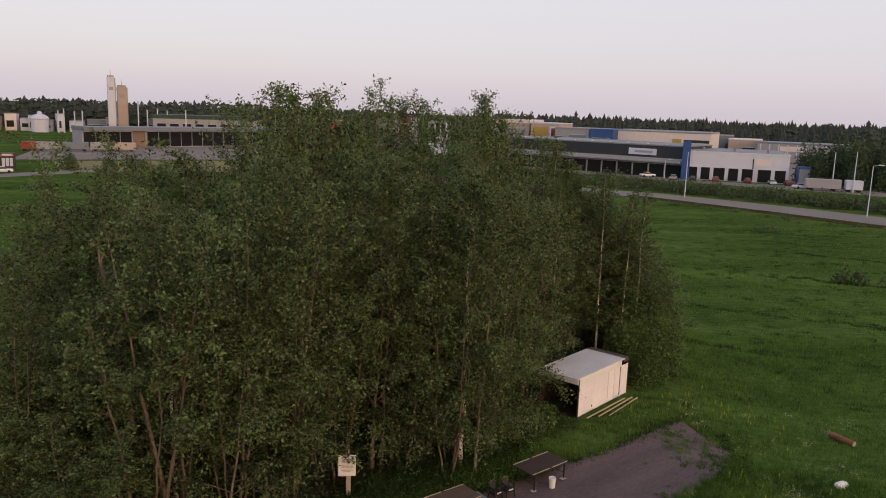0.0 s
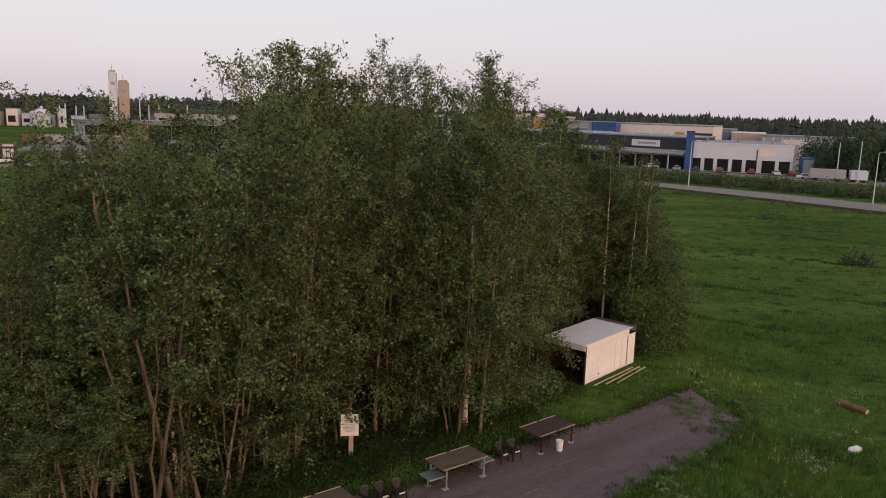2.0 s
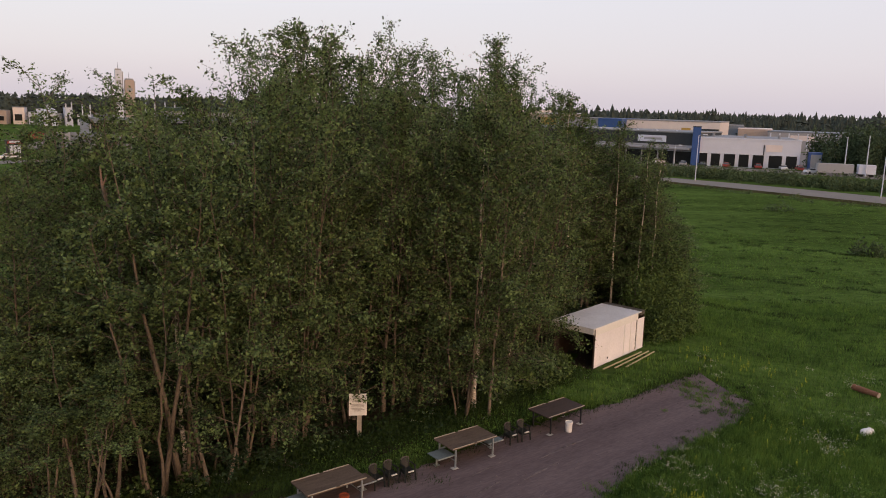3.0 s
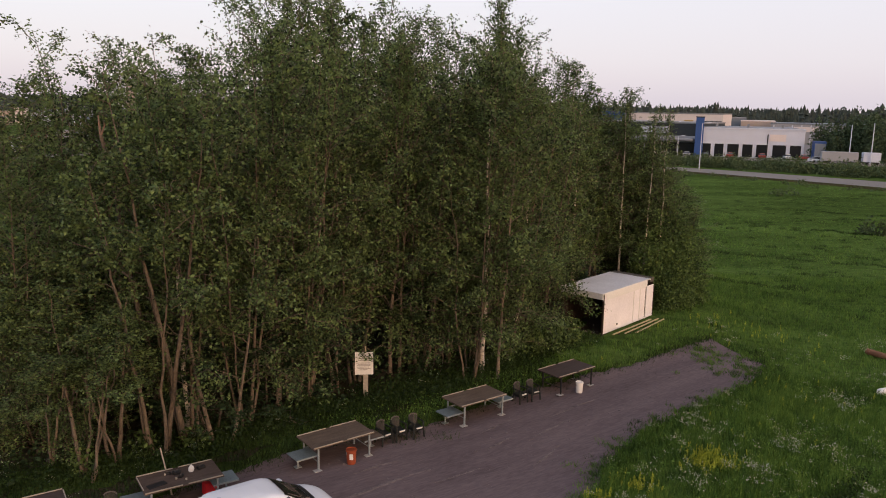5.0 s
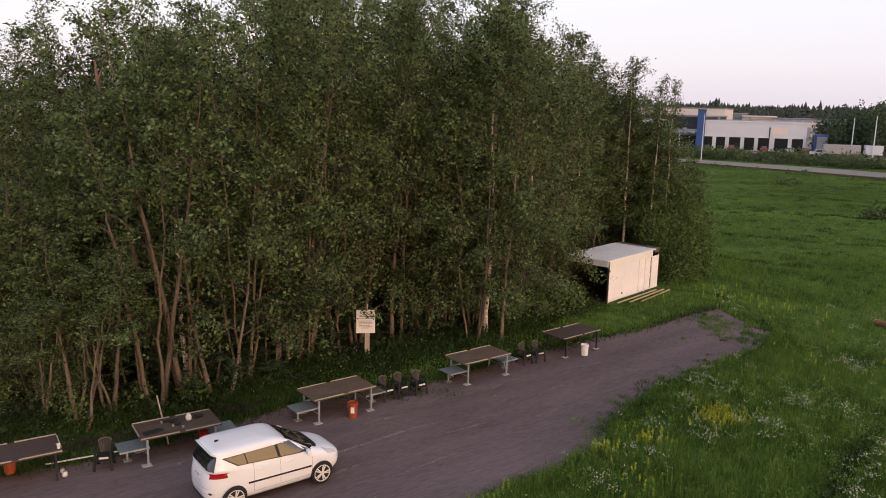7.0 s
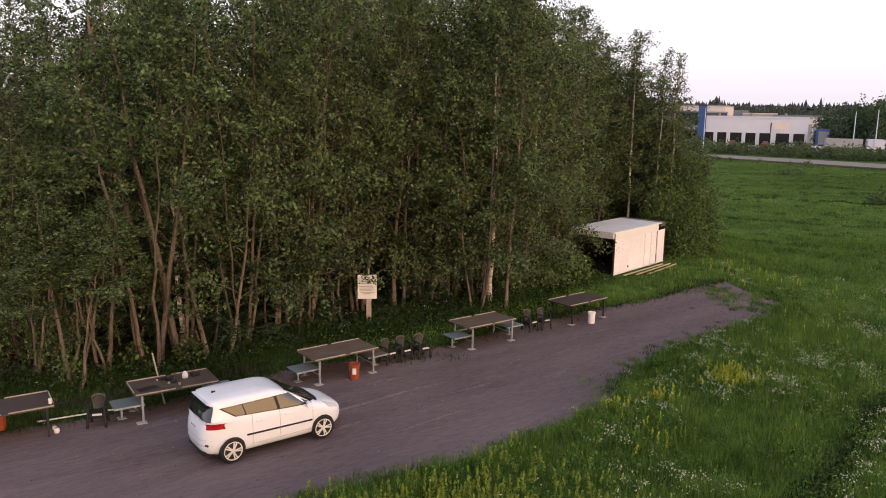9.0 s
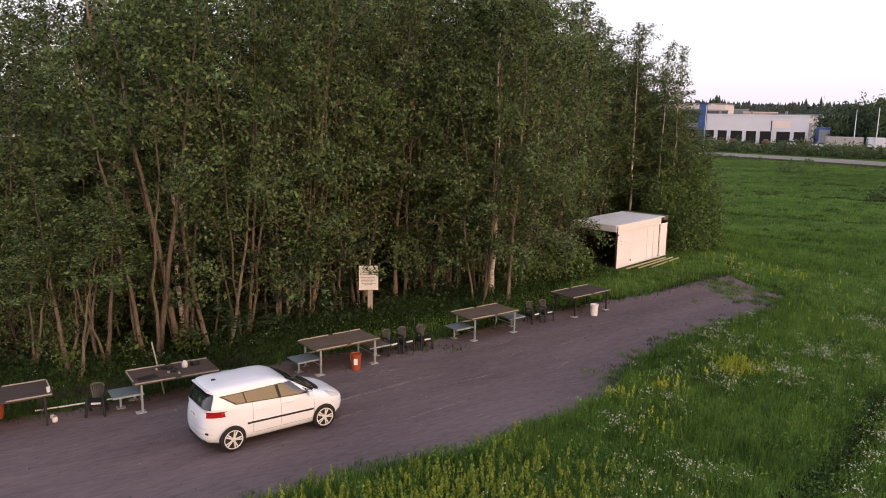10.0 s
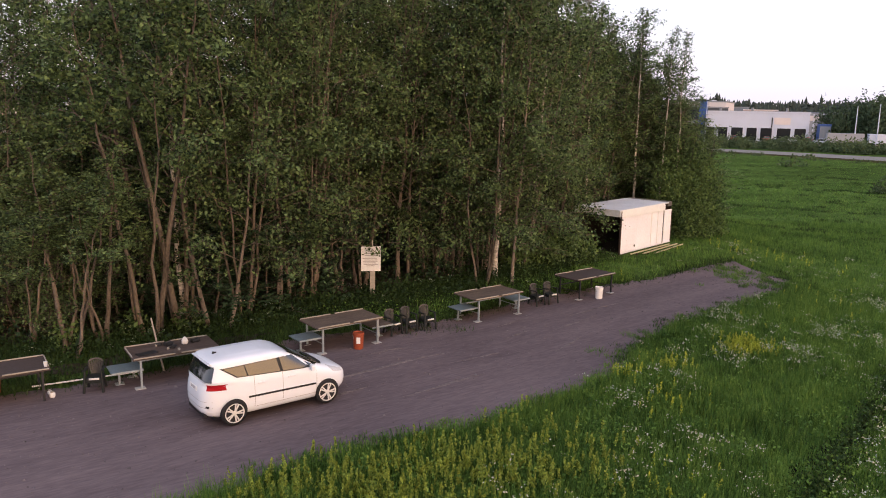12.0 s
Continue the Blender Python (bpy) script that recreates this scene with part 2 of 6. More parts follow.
def build_ground():
    far = 40 * 1.22 ** np.arange(1, 24)
    xs = np.concatenate([-40 - far[::-1], np.arange(-40, 60.1, 1.0), 60 + far])
    ys = np.concatenate([-20 - far[::-1], np.arange(-20, 95.1, 1.0), 95 + far])
    gx, gy = np.meshgrid(xs, ys)
    gz = ground_z(gx, gy)
    rng = np.random.default_rng(3)
    near = (np.abs(gx) < 45) & (gy > 0) & (gy < 95) & ~in_polygon(gx, gy, GRAVEL_POLY)
    gz = gz + near * rng.normal(0, 0.03, gz.shape) - 0.03
    v = np.stack([gx, gy, gz], axis=-1).reshape(-1, 3)
    nx = len(xs)
    f = [(j * nx + i, j * nx + i + 1, (j + 1) * nx + i + 1, (j + 1) * nx + i) for j in range(len(ys) - 1) for i in range(nx - 1)]
    ob = mesh_object("ground", v, f, M_GROUND, smooth=True)
    tagged(ob, "green summer meadow turf with uneven tufts and mowing streaks", "ground", kind="structure")


def strip(name, a, b, mat, across, lift, rough_edge, label, category, seed=1):
    rng = np.random.default_rng(seed)
    n = len(a)
    wob = rng.normal(0, rough_edge, (2, n, 2))
    a, b = a + wob[0], b + wob[1]
    t = np.linspace(0, 1, across)[None, :, None]
    p = a[:, None] * (1 - t) + b[:, None] * t
    z = ground_z(p[..., 0], p[..., 1]) + lift
    z[:, 0] -= lift + 0.02
    z[:, -1] -= lift + 0.02
    v = np.concatenate([p, z[..., None]], axis=-1).reshape(-1, 3)
    f = [(i * across + j, i * across + j + 1, (i + 1) * across + j + 1, (i + 1) * across + j) for i in range(n - 1) for j in range(across - 1)]
    ob = mesh_object(name, v, f, mat, smooth=True)
    return tagged(ob, label, category, kind="structure")


build_ground()
strip("gravel_road", resample(GRAVEL_RIGHT, 170), resample(GRAVEL_LEFT, 170), M_GRAVEL, 26, 0.03, 0.07,
      "packed brown-grey gravel track with worn wheel ruts and weedy edges", "gravel track", 2)
for share, width, first, last in ((0.30, 0.16, 80, 92), (0.31, 0.13, 103, 112), (0.44, 0.18, 74, 82), (0.45, 0.12, 92, 100), (0.47, 0.14, 110, 122), (0.56, 0.22, 78, 96), (0.57, 0.13, 104, 111), (0.58, 0.16, 119, 131), (0.70, 0.14, 88, 97), (0.72, 0.12, 108, 116)):
    line = (resample(GRAVEL_RIGHT, 170) * (1 - share) + resample(GRAVEL_LEFT, 170) * share)[first:last]
    half = np.sin(np.linspace(0.15, np.pi - 0.15, len(line)))[:, None] * [[0.63 * width / 2, -0.777 * width / 2]]
    strip("wheel_rut", resample(line + half, 60), resample(line - half, 60), M_RUT, 7, 0.035, 0.022, "pale worn wheel rut along the gravel track", "wheel rut", first)
strip("road", resample([(-40.87, 194.33), (13.71, 176.34), (38.22, 163.72), (49.76, 149.68), (59.31, 140.35), (70.71, 131.05), (128.27, 94.07)], 60),
      resample([(-39.22, 205.05), (15.27, 187.06), (41.60, 175.67), (54.90, 165.22), (65.37, 155.90), (77.80, 143.06), (133.61, 106.05)], 60), M_ASPHALT, 4, 0.05, 0.02,
      "pale grey asphalt road along the edge of the meadow", "road")
strip("side_road", resample([(-141.45, 111.72), (-105.02, 149.21), (-94.24, 168.41), (-81.77, 195.96)], 30), resample([(-147.18, 119.93), (-110.70, 155.04), (-99.93, 174.24), (-87.46, 201.79)], 30),
      M_ASPHALT, 3, 0.05, 0.02, "pale side road beyond the meadow", "road")


# ---- trees ----
def tube(points, radii, sides):
    """Corners and faces of a bent, tapered tube."""
    p = np.asarray(points, dtype=float)
    d = np.gradient(p, axis=0)
    d /= np.linalg.norm(d, axis=1)[:, None] + 1e-9
    ref = np.array([0.31, 0.95, 0.05])
    u = np.cross(d, ref)
    u /= np.linalg.norm(u, axis=1)[:, None] + 1e-9
    w = np.cross(d, u)
    a = np.linspace(0, 2 * np.pi, sides, endpoint=False)
    ring = u[:, None] * np.cos(a)[None, :, None] + w[:, None] * np.sin(a)[None, :, None]
    v = (p[:, None] + ring * np.asarray(radii)[:, None, None]).reshape(-1, 3)
    f = [(i * sides + j, i * sides + (j + 1) % sides, (i + 1) * sides + (j + 1) % sides, (i + 1) * sides + j)
         for i in range(len(p) - 1) for j in range(sides)]
    return v, f


def leaf_cards(rng, centres, size, droop=0.35):
    """One bent four-cornered leaf at each centre, turned at random."""
    n = len(centres)
    axis = rng.normal(size=(n, 3))
    axis[:, 2] -= droop
    axis /= np.linalg.norm(axis, axis=1)[:, None]
    side = np.cross(axis, rng.normal(size=(n, 3)) + [0, 0, 0.6])
    side /= np.linalg.norm(side, axis=1)[:, None] + 1e-9
    s = size * rng.uniform(0.6, 1.25, n)[:, None]
    up = np.cross(side, axis) * s * 0.12
    quad = np.stack([centres - axis * s * 0.5, centres + side * s * 0.30 + up, centres + axis * s * 0.5, centres - side * s * 0.30 + up], axis=1)
    return quad


def small_leaves(rng, centres, size, droop=0.35):
    """One three-cornered leaf at each centre, turned at random."""
    n = len(centres)
    axis = rng.normal(size=(n, 3))
    axis[:, 2] -= droop
    axis /= np.linalg.norm(axis, axis=1)[:, None]
    side = np.cross(axis, rng.normal(size=(n, 3)) + [0, 0, 0.6])
    side /= np.linalg.norm(side, axis=1)[:, None] + 1e-9
    s = size * rng.uniform(0.6, 1.25, n)[:, None]
    return np.stack([centres - axis * s * 0.45 - side * s * 0.24, centres - axis * s * 0.35 + side * s * 0.30, centres + axis * s * 0.55], axis=1)


def make_tree(name, seed, height, radius, base, leaves, leaf_size, bark, leaf_mat, stems=1, thick=0.11, lean=0.03, airy=0.0, label="", limbs=34, twig=None, slim=False, broad=False):
    rng = np.random.default_rng(seed)
    tree = thing(name, Matrix(), label, "tree", "trees of the grove")
    tv, tf, centres = [], [], []

    def add_tube(points, radii, sides):
        v, f = tube(points, radii, sides)
        off = sum(len(x) for x in tv)
        tv.append(v)
        tf.extend([tuple(i + off for i in q) for q in f])

    per_stem = max(6, limbs // stems)
    per_twig = leaves / (stems * per_stem * 7)
    for s in range(stems):
        az0 = rng.uniform(0, 6.28)
        h = height * (1.0 if s == 0 else rng.uniform(0.72, 0.97))
        n = 12
        t = np.linspace(0, 1, n)
        spread = (0.0 if stems == 1 else rng.uniform(0.05, 0.14)) + lean * rng.uniform(0.3, 1.4)
        bend = rng.normal(0, 0.10, (n, 2)).cumsum(axis=0) * 0.55
        bend -= bend[0]
        root = np.array([math.cos(az0), math.sin(az0)]) * (0.0 if stems == 1 else rng.uniform(0.12, 0.35))
        line = np.stack([root[0] + math.cos(az0) * spread * h * t ** 0.9 + bend[:, 0], root[1] + math.sin(az0) * spread * h * t ** 0.9 + bend[:, 1], h * t - 0.15], axis=1)
        r0 = thick * (1.0 if s == 0 else rng.uniform(0.55, 0.85))
        v, f = tube(line, r0 * (1 - t) ** 1.05 * (1 + 0.35 * np.exp(-t * 26)) + 0.008, 9)
        mesh_object("trunk", v, f, bark, tree, smooth=True)
        zs = base / h + (1 - base / h) * (np.arange(per_stem) + rng.uniform(0, 1, per_stem)) / per_stem
        for i, zf in enumerate(zs):
            start = np.array([np.interp(zf, t, line[:, k]) for k in range(3)])
            q = (zf - base / h) / (1 - base / h)
            if slim:
                prof = (0.35 + 0.65 * min(1.0, q / 0.3)) * (1 - q) ** 0.9 + 0.10
            else:
                prof = (0.82 + 0.18 * min(1.0, q / 0.25)) * (1 - q) ** 0.6 + 0.14
            length = radius * prof * rng.uniform(0.65, 1.2)
            az = az0 + i * 2.4 + rng.normal(0, 0.4)
            rise = rng.uniform(0.15, 0.75) + 0.9 * min(1.0, 1.7 * q)
            m = 6
            u = np.linspace(0, 1, m)
            limb = np.stack([start[0] + math.cos(az) * length * u, start[1] + math.sin(az) * length * u, start[2] + length * (rise * u - 0.40 * u ** 2)], axis=1)
            limb[1:] += rng.normal(0, 0.05 * length, (m - 1, 3))
            add_tube(limb, (0.20 + 0.16 * (1 - zf)) * r0 * (1 - u * 0.85) + 0.005, 3)
            full = rng.uniform(0.35, 1.65) * (1 - airy * rng.uniform(0, 1)) * prof / 0.75
            for k in range(7):
                at = 0.22 + 0.82 * (k + rng.random()) / 7
                p0 = np.array([np.interp(at, u, limb[:, j]) for j in range(3)])
                d = np.array([math.cos(az) * 0.5, math.sin(az) * 0.5, 0.25]) + rng.normal(0, 0.55, 3)
                d /= np.linalg.norm(d) + 1e-9
                span = (0.24 + 0.22 * length) * rng.uniform(0.6, 1.3)
                p1 = p0 + d * span
                add_tube([p0, p1], [0.007, 0.003], 3)
                w = max(3, int(per_twig * full * rng.uniform(0.4, 1.6)))
                along = rng.uniform(0.1, 1.12, (w, 1))
                centres.append(p0 + (p1 - p0) * along + rng.normal(0, 1, (w, 3)) * (0.075 + 0.025 * length) - [[0, 0, 0.10 * span]] * along ** 2)
        w = int(leaves / stems / 9)
        uu = rng.uniform(0.74, 1.01, w)
        c = np.stack([np.interp(uu, t, line[:, j]) for j in range(3)], axis=1)
        centres.append(c + rng.normal(0, 1, (w, 3)) * (0.13 + 0.45 * (1.01 - uu))[:, None])
    tagged(mesh_object("branchwork", np.concatenate(tv), tf, twig or bark, tree, smooth=True), kind="stuff")
    pts = np.concatenate(centres)
    pts = pts[pts[:, 2] > base * 0.6]
    if broad:
        tagged(cards("crown", leaf_cards(rng, pts, leaf_size * 0.92), 4, leaf_mat, tree), kind="stuff")
    else:
        tagged(cards("crown", small_leaves(rng, pts, leaf_size), 3, leaf_mat, tree), kind="stuff")
    return tree


L_ALDER = "tall young alder with a slim trunk and dense dull green leaves"
L_WILLOW = "many-stemmed willow with reddish brown stems and grey-green leaves"
L_BIRCH = "slender birch with pale bark and airy fresh green leaves"
ALDER = [make_tree("alder", 11 + i, 14.0, 2.35 + 0.15 * i, 1.7 + 0.3 * i, 9400, 0.135, M_BARK, M_LEAF, 1 + i % 3, 0.054 + 0.006 * i, label=L_ALDER, limbs=44) for i in range(4)]
WILLOW = [make_tree("willow", 31 + i, 13.0, 2.3, 1.5 + 0.3 * i, 7600, 0.146, M_BARK_R, M_LEAF, 4 + i, 0.050, label=L_WILLOW, limbs=52, broad=True) for i in range(3)]
HOLLOW = [make_tree("willow", 45, 13.0, 1.8, 6.2, 5600, 0.155, M_BARK_R, M_LEAF, 4, 0.085, label="old willow with forked bare stems below a high thin crown", limbs=28, broad=True)]
BIRCH = [make_tree("birch", 51 + i, 16.0, 1.7, 4.2, 7400, 0.145, M_BIRCH, M_LEAF_B, 1, 0.08, airy=0.35, label=L_BIRCH, limbs=44, twig=M_BARK) for i in range(3)]
SLIM_BIRCH = [make_tree("birch", 57 + i, 12.5, 1.5, 4.6, 3400, 0.145, M_BIRCH, M_LEAF, 1, 0.075, airy=0.3, label="slim pointed birch with a pale bare lower trunk", limbs=38, twig=M_BARK, slim=True) for i in range(2)]
FRONT_BIRCH = [make_tree("birch", 61 + i, 13.0, 2.0, 1.9, 9000, 0.135, M_BIRCH, M_LEAF, 1, 0.085, label=L_BIRCH, twig=M_BARK, broad=True) for i in range(2)]
BUSH = [make_tree("bushy_willow", 81 + i, 6.0, 2.1, 0.5, 7200, 0.120, M_BARK_R, M_LEAF, 4, 0.045, label="bushy young willow leafy almost to the ground", limbs=44, broad=True) for i in range(2)]
LOW = [make_tree("bushy_alder", 71 + i, 9.0, 2.3, 0.6, 3400, 0.22, M_BARK, M_LEAF_D, 3, 0.07, label="low filler alder with the grove's inner shade in its leaves") for i in range(2)]
for proto in ALDER + WILLOW + HOLLOW + BIRCH + SLIM_BIRCH + FRONT_BIRCH + BUSH + LOW:
    proto["used"] = 0
    proto["grown"] = max(v.co.z for part_ob in proto.children if part_ob.name.startswith("trunk") for v in part_ob.data.vertices)


def plant(proto, x, y, height, rng, wide=1.0):
    k = height / proto["grown"]
    w = wide * (0.55 + 0.45 * k)
    m = pose(x, y, float(ground_z(x, y)) - 0.05, 0, 0, rng.uniform(0, 360)) @ Matrix.Diagonal((w, w, k, 1))
    if not proto["used"]:
        proto["used"] = 1
        proto.matrix_basis = m
        return proto
    return copy_thing(proto, m @ Matrix.Diagonal((1 / proto.scale.x, 1 / proto.scale.y, 1 / proto.scale.z, 1)))


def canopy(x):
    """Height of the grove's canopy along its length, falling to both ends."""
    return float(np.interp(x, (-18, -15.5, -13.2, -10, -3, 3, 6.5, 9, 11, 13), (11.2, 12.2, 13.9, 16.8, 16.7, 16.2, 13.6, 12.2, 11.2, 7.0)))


def build_grove():
    rng = np.random.default_rng(5)
    spots = []
    front = [(-12.16, 21.62, 4), (-11.7, 22.9, 4), (-10.53, 23.59, 3), (-9.9, 24.5, 3), (-10.28, 25.26, 2), (-8.78, 24.57, 0), (-8.44, 26.13, 1), (-7.73, 27.80, 0),
             (-7.28, 28.28, 1), (-6.91, 28.77, 1), (-5.18, 30.58, 0), (-3.90, 31.67, 0), (-3.54, 32.04, 0), (-2.77, 32.88, 1), (-1.72, 33.85, 1), (-0.55, 34.58, 1), (0.05, 32.58, 2), (1.48, 36.40, 2), (2.6, 38.7, 1),
             (-13.75, 22.31, 4), (-15.7, 24.6, 0), (0.95, 34.5, 1), (2.3, 37.0, 1), (-2.25, 33.9, 1), (0.75, 32.15, 0), (-0.5, 31.95, 1)]
    for i, (x, y, kind) in enumerate(front):
        proto = (ALDER, WILLOW, FRONT_BIRCH, HOLLOW, HOLLOW)[kind]
        plant(proto[i % len(proto)], x, y, (5.1 if kind == 4 else 10.8) + 2.7 * smooth((x + 14) / 7) + rng.uniform(-0.7, 0.7) - 1.5 * smooth(x - 1), rng, 1.12)
        spots.append((x, y))
    tall = [(-11.1, 40.9, 17.9, 2), (-6.65, 44.1, 17.9, 0), (-3.3, 50.1, 17.2, 2), (0.16, 42.6, 17.7, 0), (2.1, 44.7, 16.5, 2), (-13.1, 40.4, 16.6, 0), (-12.9, 34.0, 14.6, 2),
            (8.4, 47.5, 13.4, 3), (9.8, 47.6, 12.4, 3), (10.7, 47.7, 12.2, 3), (5.4, 45.5, 12.6, 2), (9.0, 51.6, 11.4, 0), (10.4, 51.9, 10.8, 0), (11.6, 51.4, 9.0, 0), (7.2, 49.8, 12.8, 0), (10.2, 54.0, 11.6, 1), (5.9, 47.4, 13.4, 0), (8.2, 50.6, 11.8, 1), (5.0, 49.5, 15.0, 2), (5.9, 50.8, 13.9, 2), (6.6, 48.6, 13.0, 0), (7.4, 52.4, 12.4, 2), (8.3, 52.8, 11.4, 0), (4.6, 52.4, 15.2, 0), (9.3, 53.0, 11.2, 2), (9.9, 50.0, 11.2, 0), (11.2, 50.2, 10.2, 1),
            (11.3, 51.5, 8.2, 0), (12.1, 49.9, 7.0, 1), (9.4, 51.0, 9.8, 0), (7.1, 48.7, 11.2, 0), (3.4, 43.8, 12.4, 0), (3.7, 41.2, 11.6, 1), (4.2, 46.6, 12.8, 1), (11.6, 49.4, 6.8, 1), (2.4, 41.4, 10.2, 0),
            (-14.3, 26.9, 11.8, 1), (-11.6, 29.8, 12.6, 2), (-15.6, 31.0, 12.2, 2), (-14.6, 35.5, 13.6, 2), (6.6, 50.6, 11.2, 2), (-10.9, 32.6, 16.9, 0), (-9.5, 34.6, 17.6, 1), (-8.1, 33.0, 17.3, 0), (-6.6, 35.2, 16.7, 1)]
    for i, (x, y, h, kind) in enumerate(tall):
        proto = (ALDER, WILLOW, BIRCH, SLIM_BIRCH)[kind]
        plant(proto[(i + 1) % len(proto)], x, y, h - 0.8, rng, 1.0 if kind == 3 else (1.3 if x > 4 and y > 47 else 1.15))
        spots.append((x, y))
    area = [(-15.74, 24.33), (-11.59, 25.47), (-6.12, 31.04), (1.17, 38.06), (4.33, 43.11), (7.02, 47.91), (11.18, 49.17), (11.99, 55.13), (6.30, 60.96), (-4.75, 56.01), (-12.97, 48.73), (-17.43, 39.15)]
    rng = np.random.default_rng(7)
    for i, (x, y, h) in enumerate(((-16.4, 27.6, 12.0), (-17.6, 30.4, 13.2), (-16.9, 33.4, 14.2), (-17.9, 36.6, 13.6), (-15.9, 38.4, 14.4), (-13.6, 31.6, 14.4), (-19.6, 33.6, 11.6), (-18.4, 28.6, 10.6), (-16.0, 25.4, 10.4), (-14.2, 29.2, 13.2))):
        plant((ALDER, WILLOW)[i % 2][i % 3], x, y, h, rng, 1.2)
        spots.append((x, y))
    tries = 0
    while len(spots) < 110 and tries < 4000:
        tries += 1
        x, y = rng.uniform(-18.5, 13), rng.uniform(21, 61)
        if x < -15.0 or x > 6.5 or not in_polygon(np.array(x), np.array(y), area) or min(math.hypot(x - a, y - b) for a, b in spots) < 1.75:
            continue
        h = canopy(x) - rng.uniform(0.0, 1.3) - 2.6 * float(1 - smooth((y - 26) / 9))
        family = ALDER if rng.random() < 0.6 else (WILLOW if rng.random() < 0.6 else BIRCH)
        plant(family[int(rng.integers(len(family)))], x, y, h, rng, 1.12)
        spots.append((x, y))
    # added low filler trees, shade-dark, closing the gaps between the trunks
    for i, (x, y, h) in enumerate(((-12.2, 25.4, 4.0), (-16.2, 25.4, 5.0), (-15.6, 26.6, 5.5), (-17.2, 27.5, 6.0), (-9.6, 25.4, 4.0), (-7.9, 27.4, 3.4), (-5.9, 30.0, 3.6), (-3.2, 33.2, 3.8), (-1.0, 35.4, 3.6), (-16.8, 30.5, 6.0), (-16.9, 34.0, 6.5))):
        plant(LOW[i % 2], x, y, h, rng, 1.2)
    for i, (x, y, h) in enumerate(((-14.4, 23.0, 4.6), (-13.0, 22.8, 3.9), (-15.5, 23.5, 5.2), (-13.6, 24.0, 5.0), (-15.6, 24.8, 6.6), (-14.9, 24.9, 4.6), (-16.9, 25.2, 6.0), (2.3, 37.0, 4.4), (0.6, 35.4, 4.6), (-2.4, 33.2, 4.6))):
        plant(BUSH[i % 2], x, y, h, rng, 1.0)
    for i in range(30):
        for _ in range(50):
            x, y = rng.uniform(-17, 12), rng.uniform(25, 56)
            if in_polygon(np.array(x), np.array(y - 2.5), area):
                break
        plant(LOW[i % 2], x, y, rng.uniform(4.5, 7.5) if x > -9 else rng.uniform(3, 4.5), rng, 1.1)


build_grove()


def dead_willow():
    """A leaning pale willow snapped off high up, with a long bare limb."""
    t = thing("dead_willow", pose(-11.2, 25.4, float(ground_z(-11.2, 25.4))), "leaning half-dead willow with a snapped top and a bare limb", "tree", "trees of the grove")
    n = 14
    u = np.linspace(0, 1, n)
    line = np.stack([-1.95 * u ** 1.1 + 0.07 * np.sin(u * 9), 0.4 * u + 0.05 * np.cos(u * 7), 10.4 * u - 0.1], axis=1)
    v, f = tube(line, 0.12 - 0.055 * u, 9)
    mesh_object("trunk", v, f, M_BARK_R, t, True)
    for dx, dz, r in ((-0.10, 0.70, 0.055), (0.13, 0.42, 0.045)):
        q = np.linspace(0, 1, 5)
        v, f = tube(np.stack([line[-1, 0] + dx * q, line[-1, 1] + 0.1 * q, line[-1, 2] - 0.05 + dz * q], axis=1), r * (1 - 0.6 * q), 7)
        mesh_object("broken_prong", v, f, M_SNAG, t, True, "raw orange-brown broken prong")
    q = np.linspace(0, 1, 9)
    limb = np.stack([-0.3 - 2.2 * q, -0.9 + 0.2 * q, 5.4 + 1.9 * q - 0.5 * q ** 2 + 0.08 * np.sin(q * 11)], axis=1)
    v, f = tube(limb, 0.055 - 0.038 * q, 7)
    bare = mesh_object("dead_limb", v, f, M_BARK_R, t, True)
    for k, (dx, dz) in enumerate(((-0.5, 0.55), (-0.6, -0.25), (-0.35, 0.7), (-0.6, 0.2))):
        a = limb[4 + k]
        w = np.linspace(0, 1, 4)
        v, f = tube(np.stack([a[0] + dx * w, a[1] + 0.1 * w, a[2] + dz * w], axis=1), 0.018 * (1 - 0.7 * w), 5)
        mesh_object("twig", v, f, M_BARK_R, bare, True)


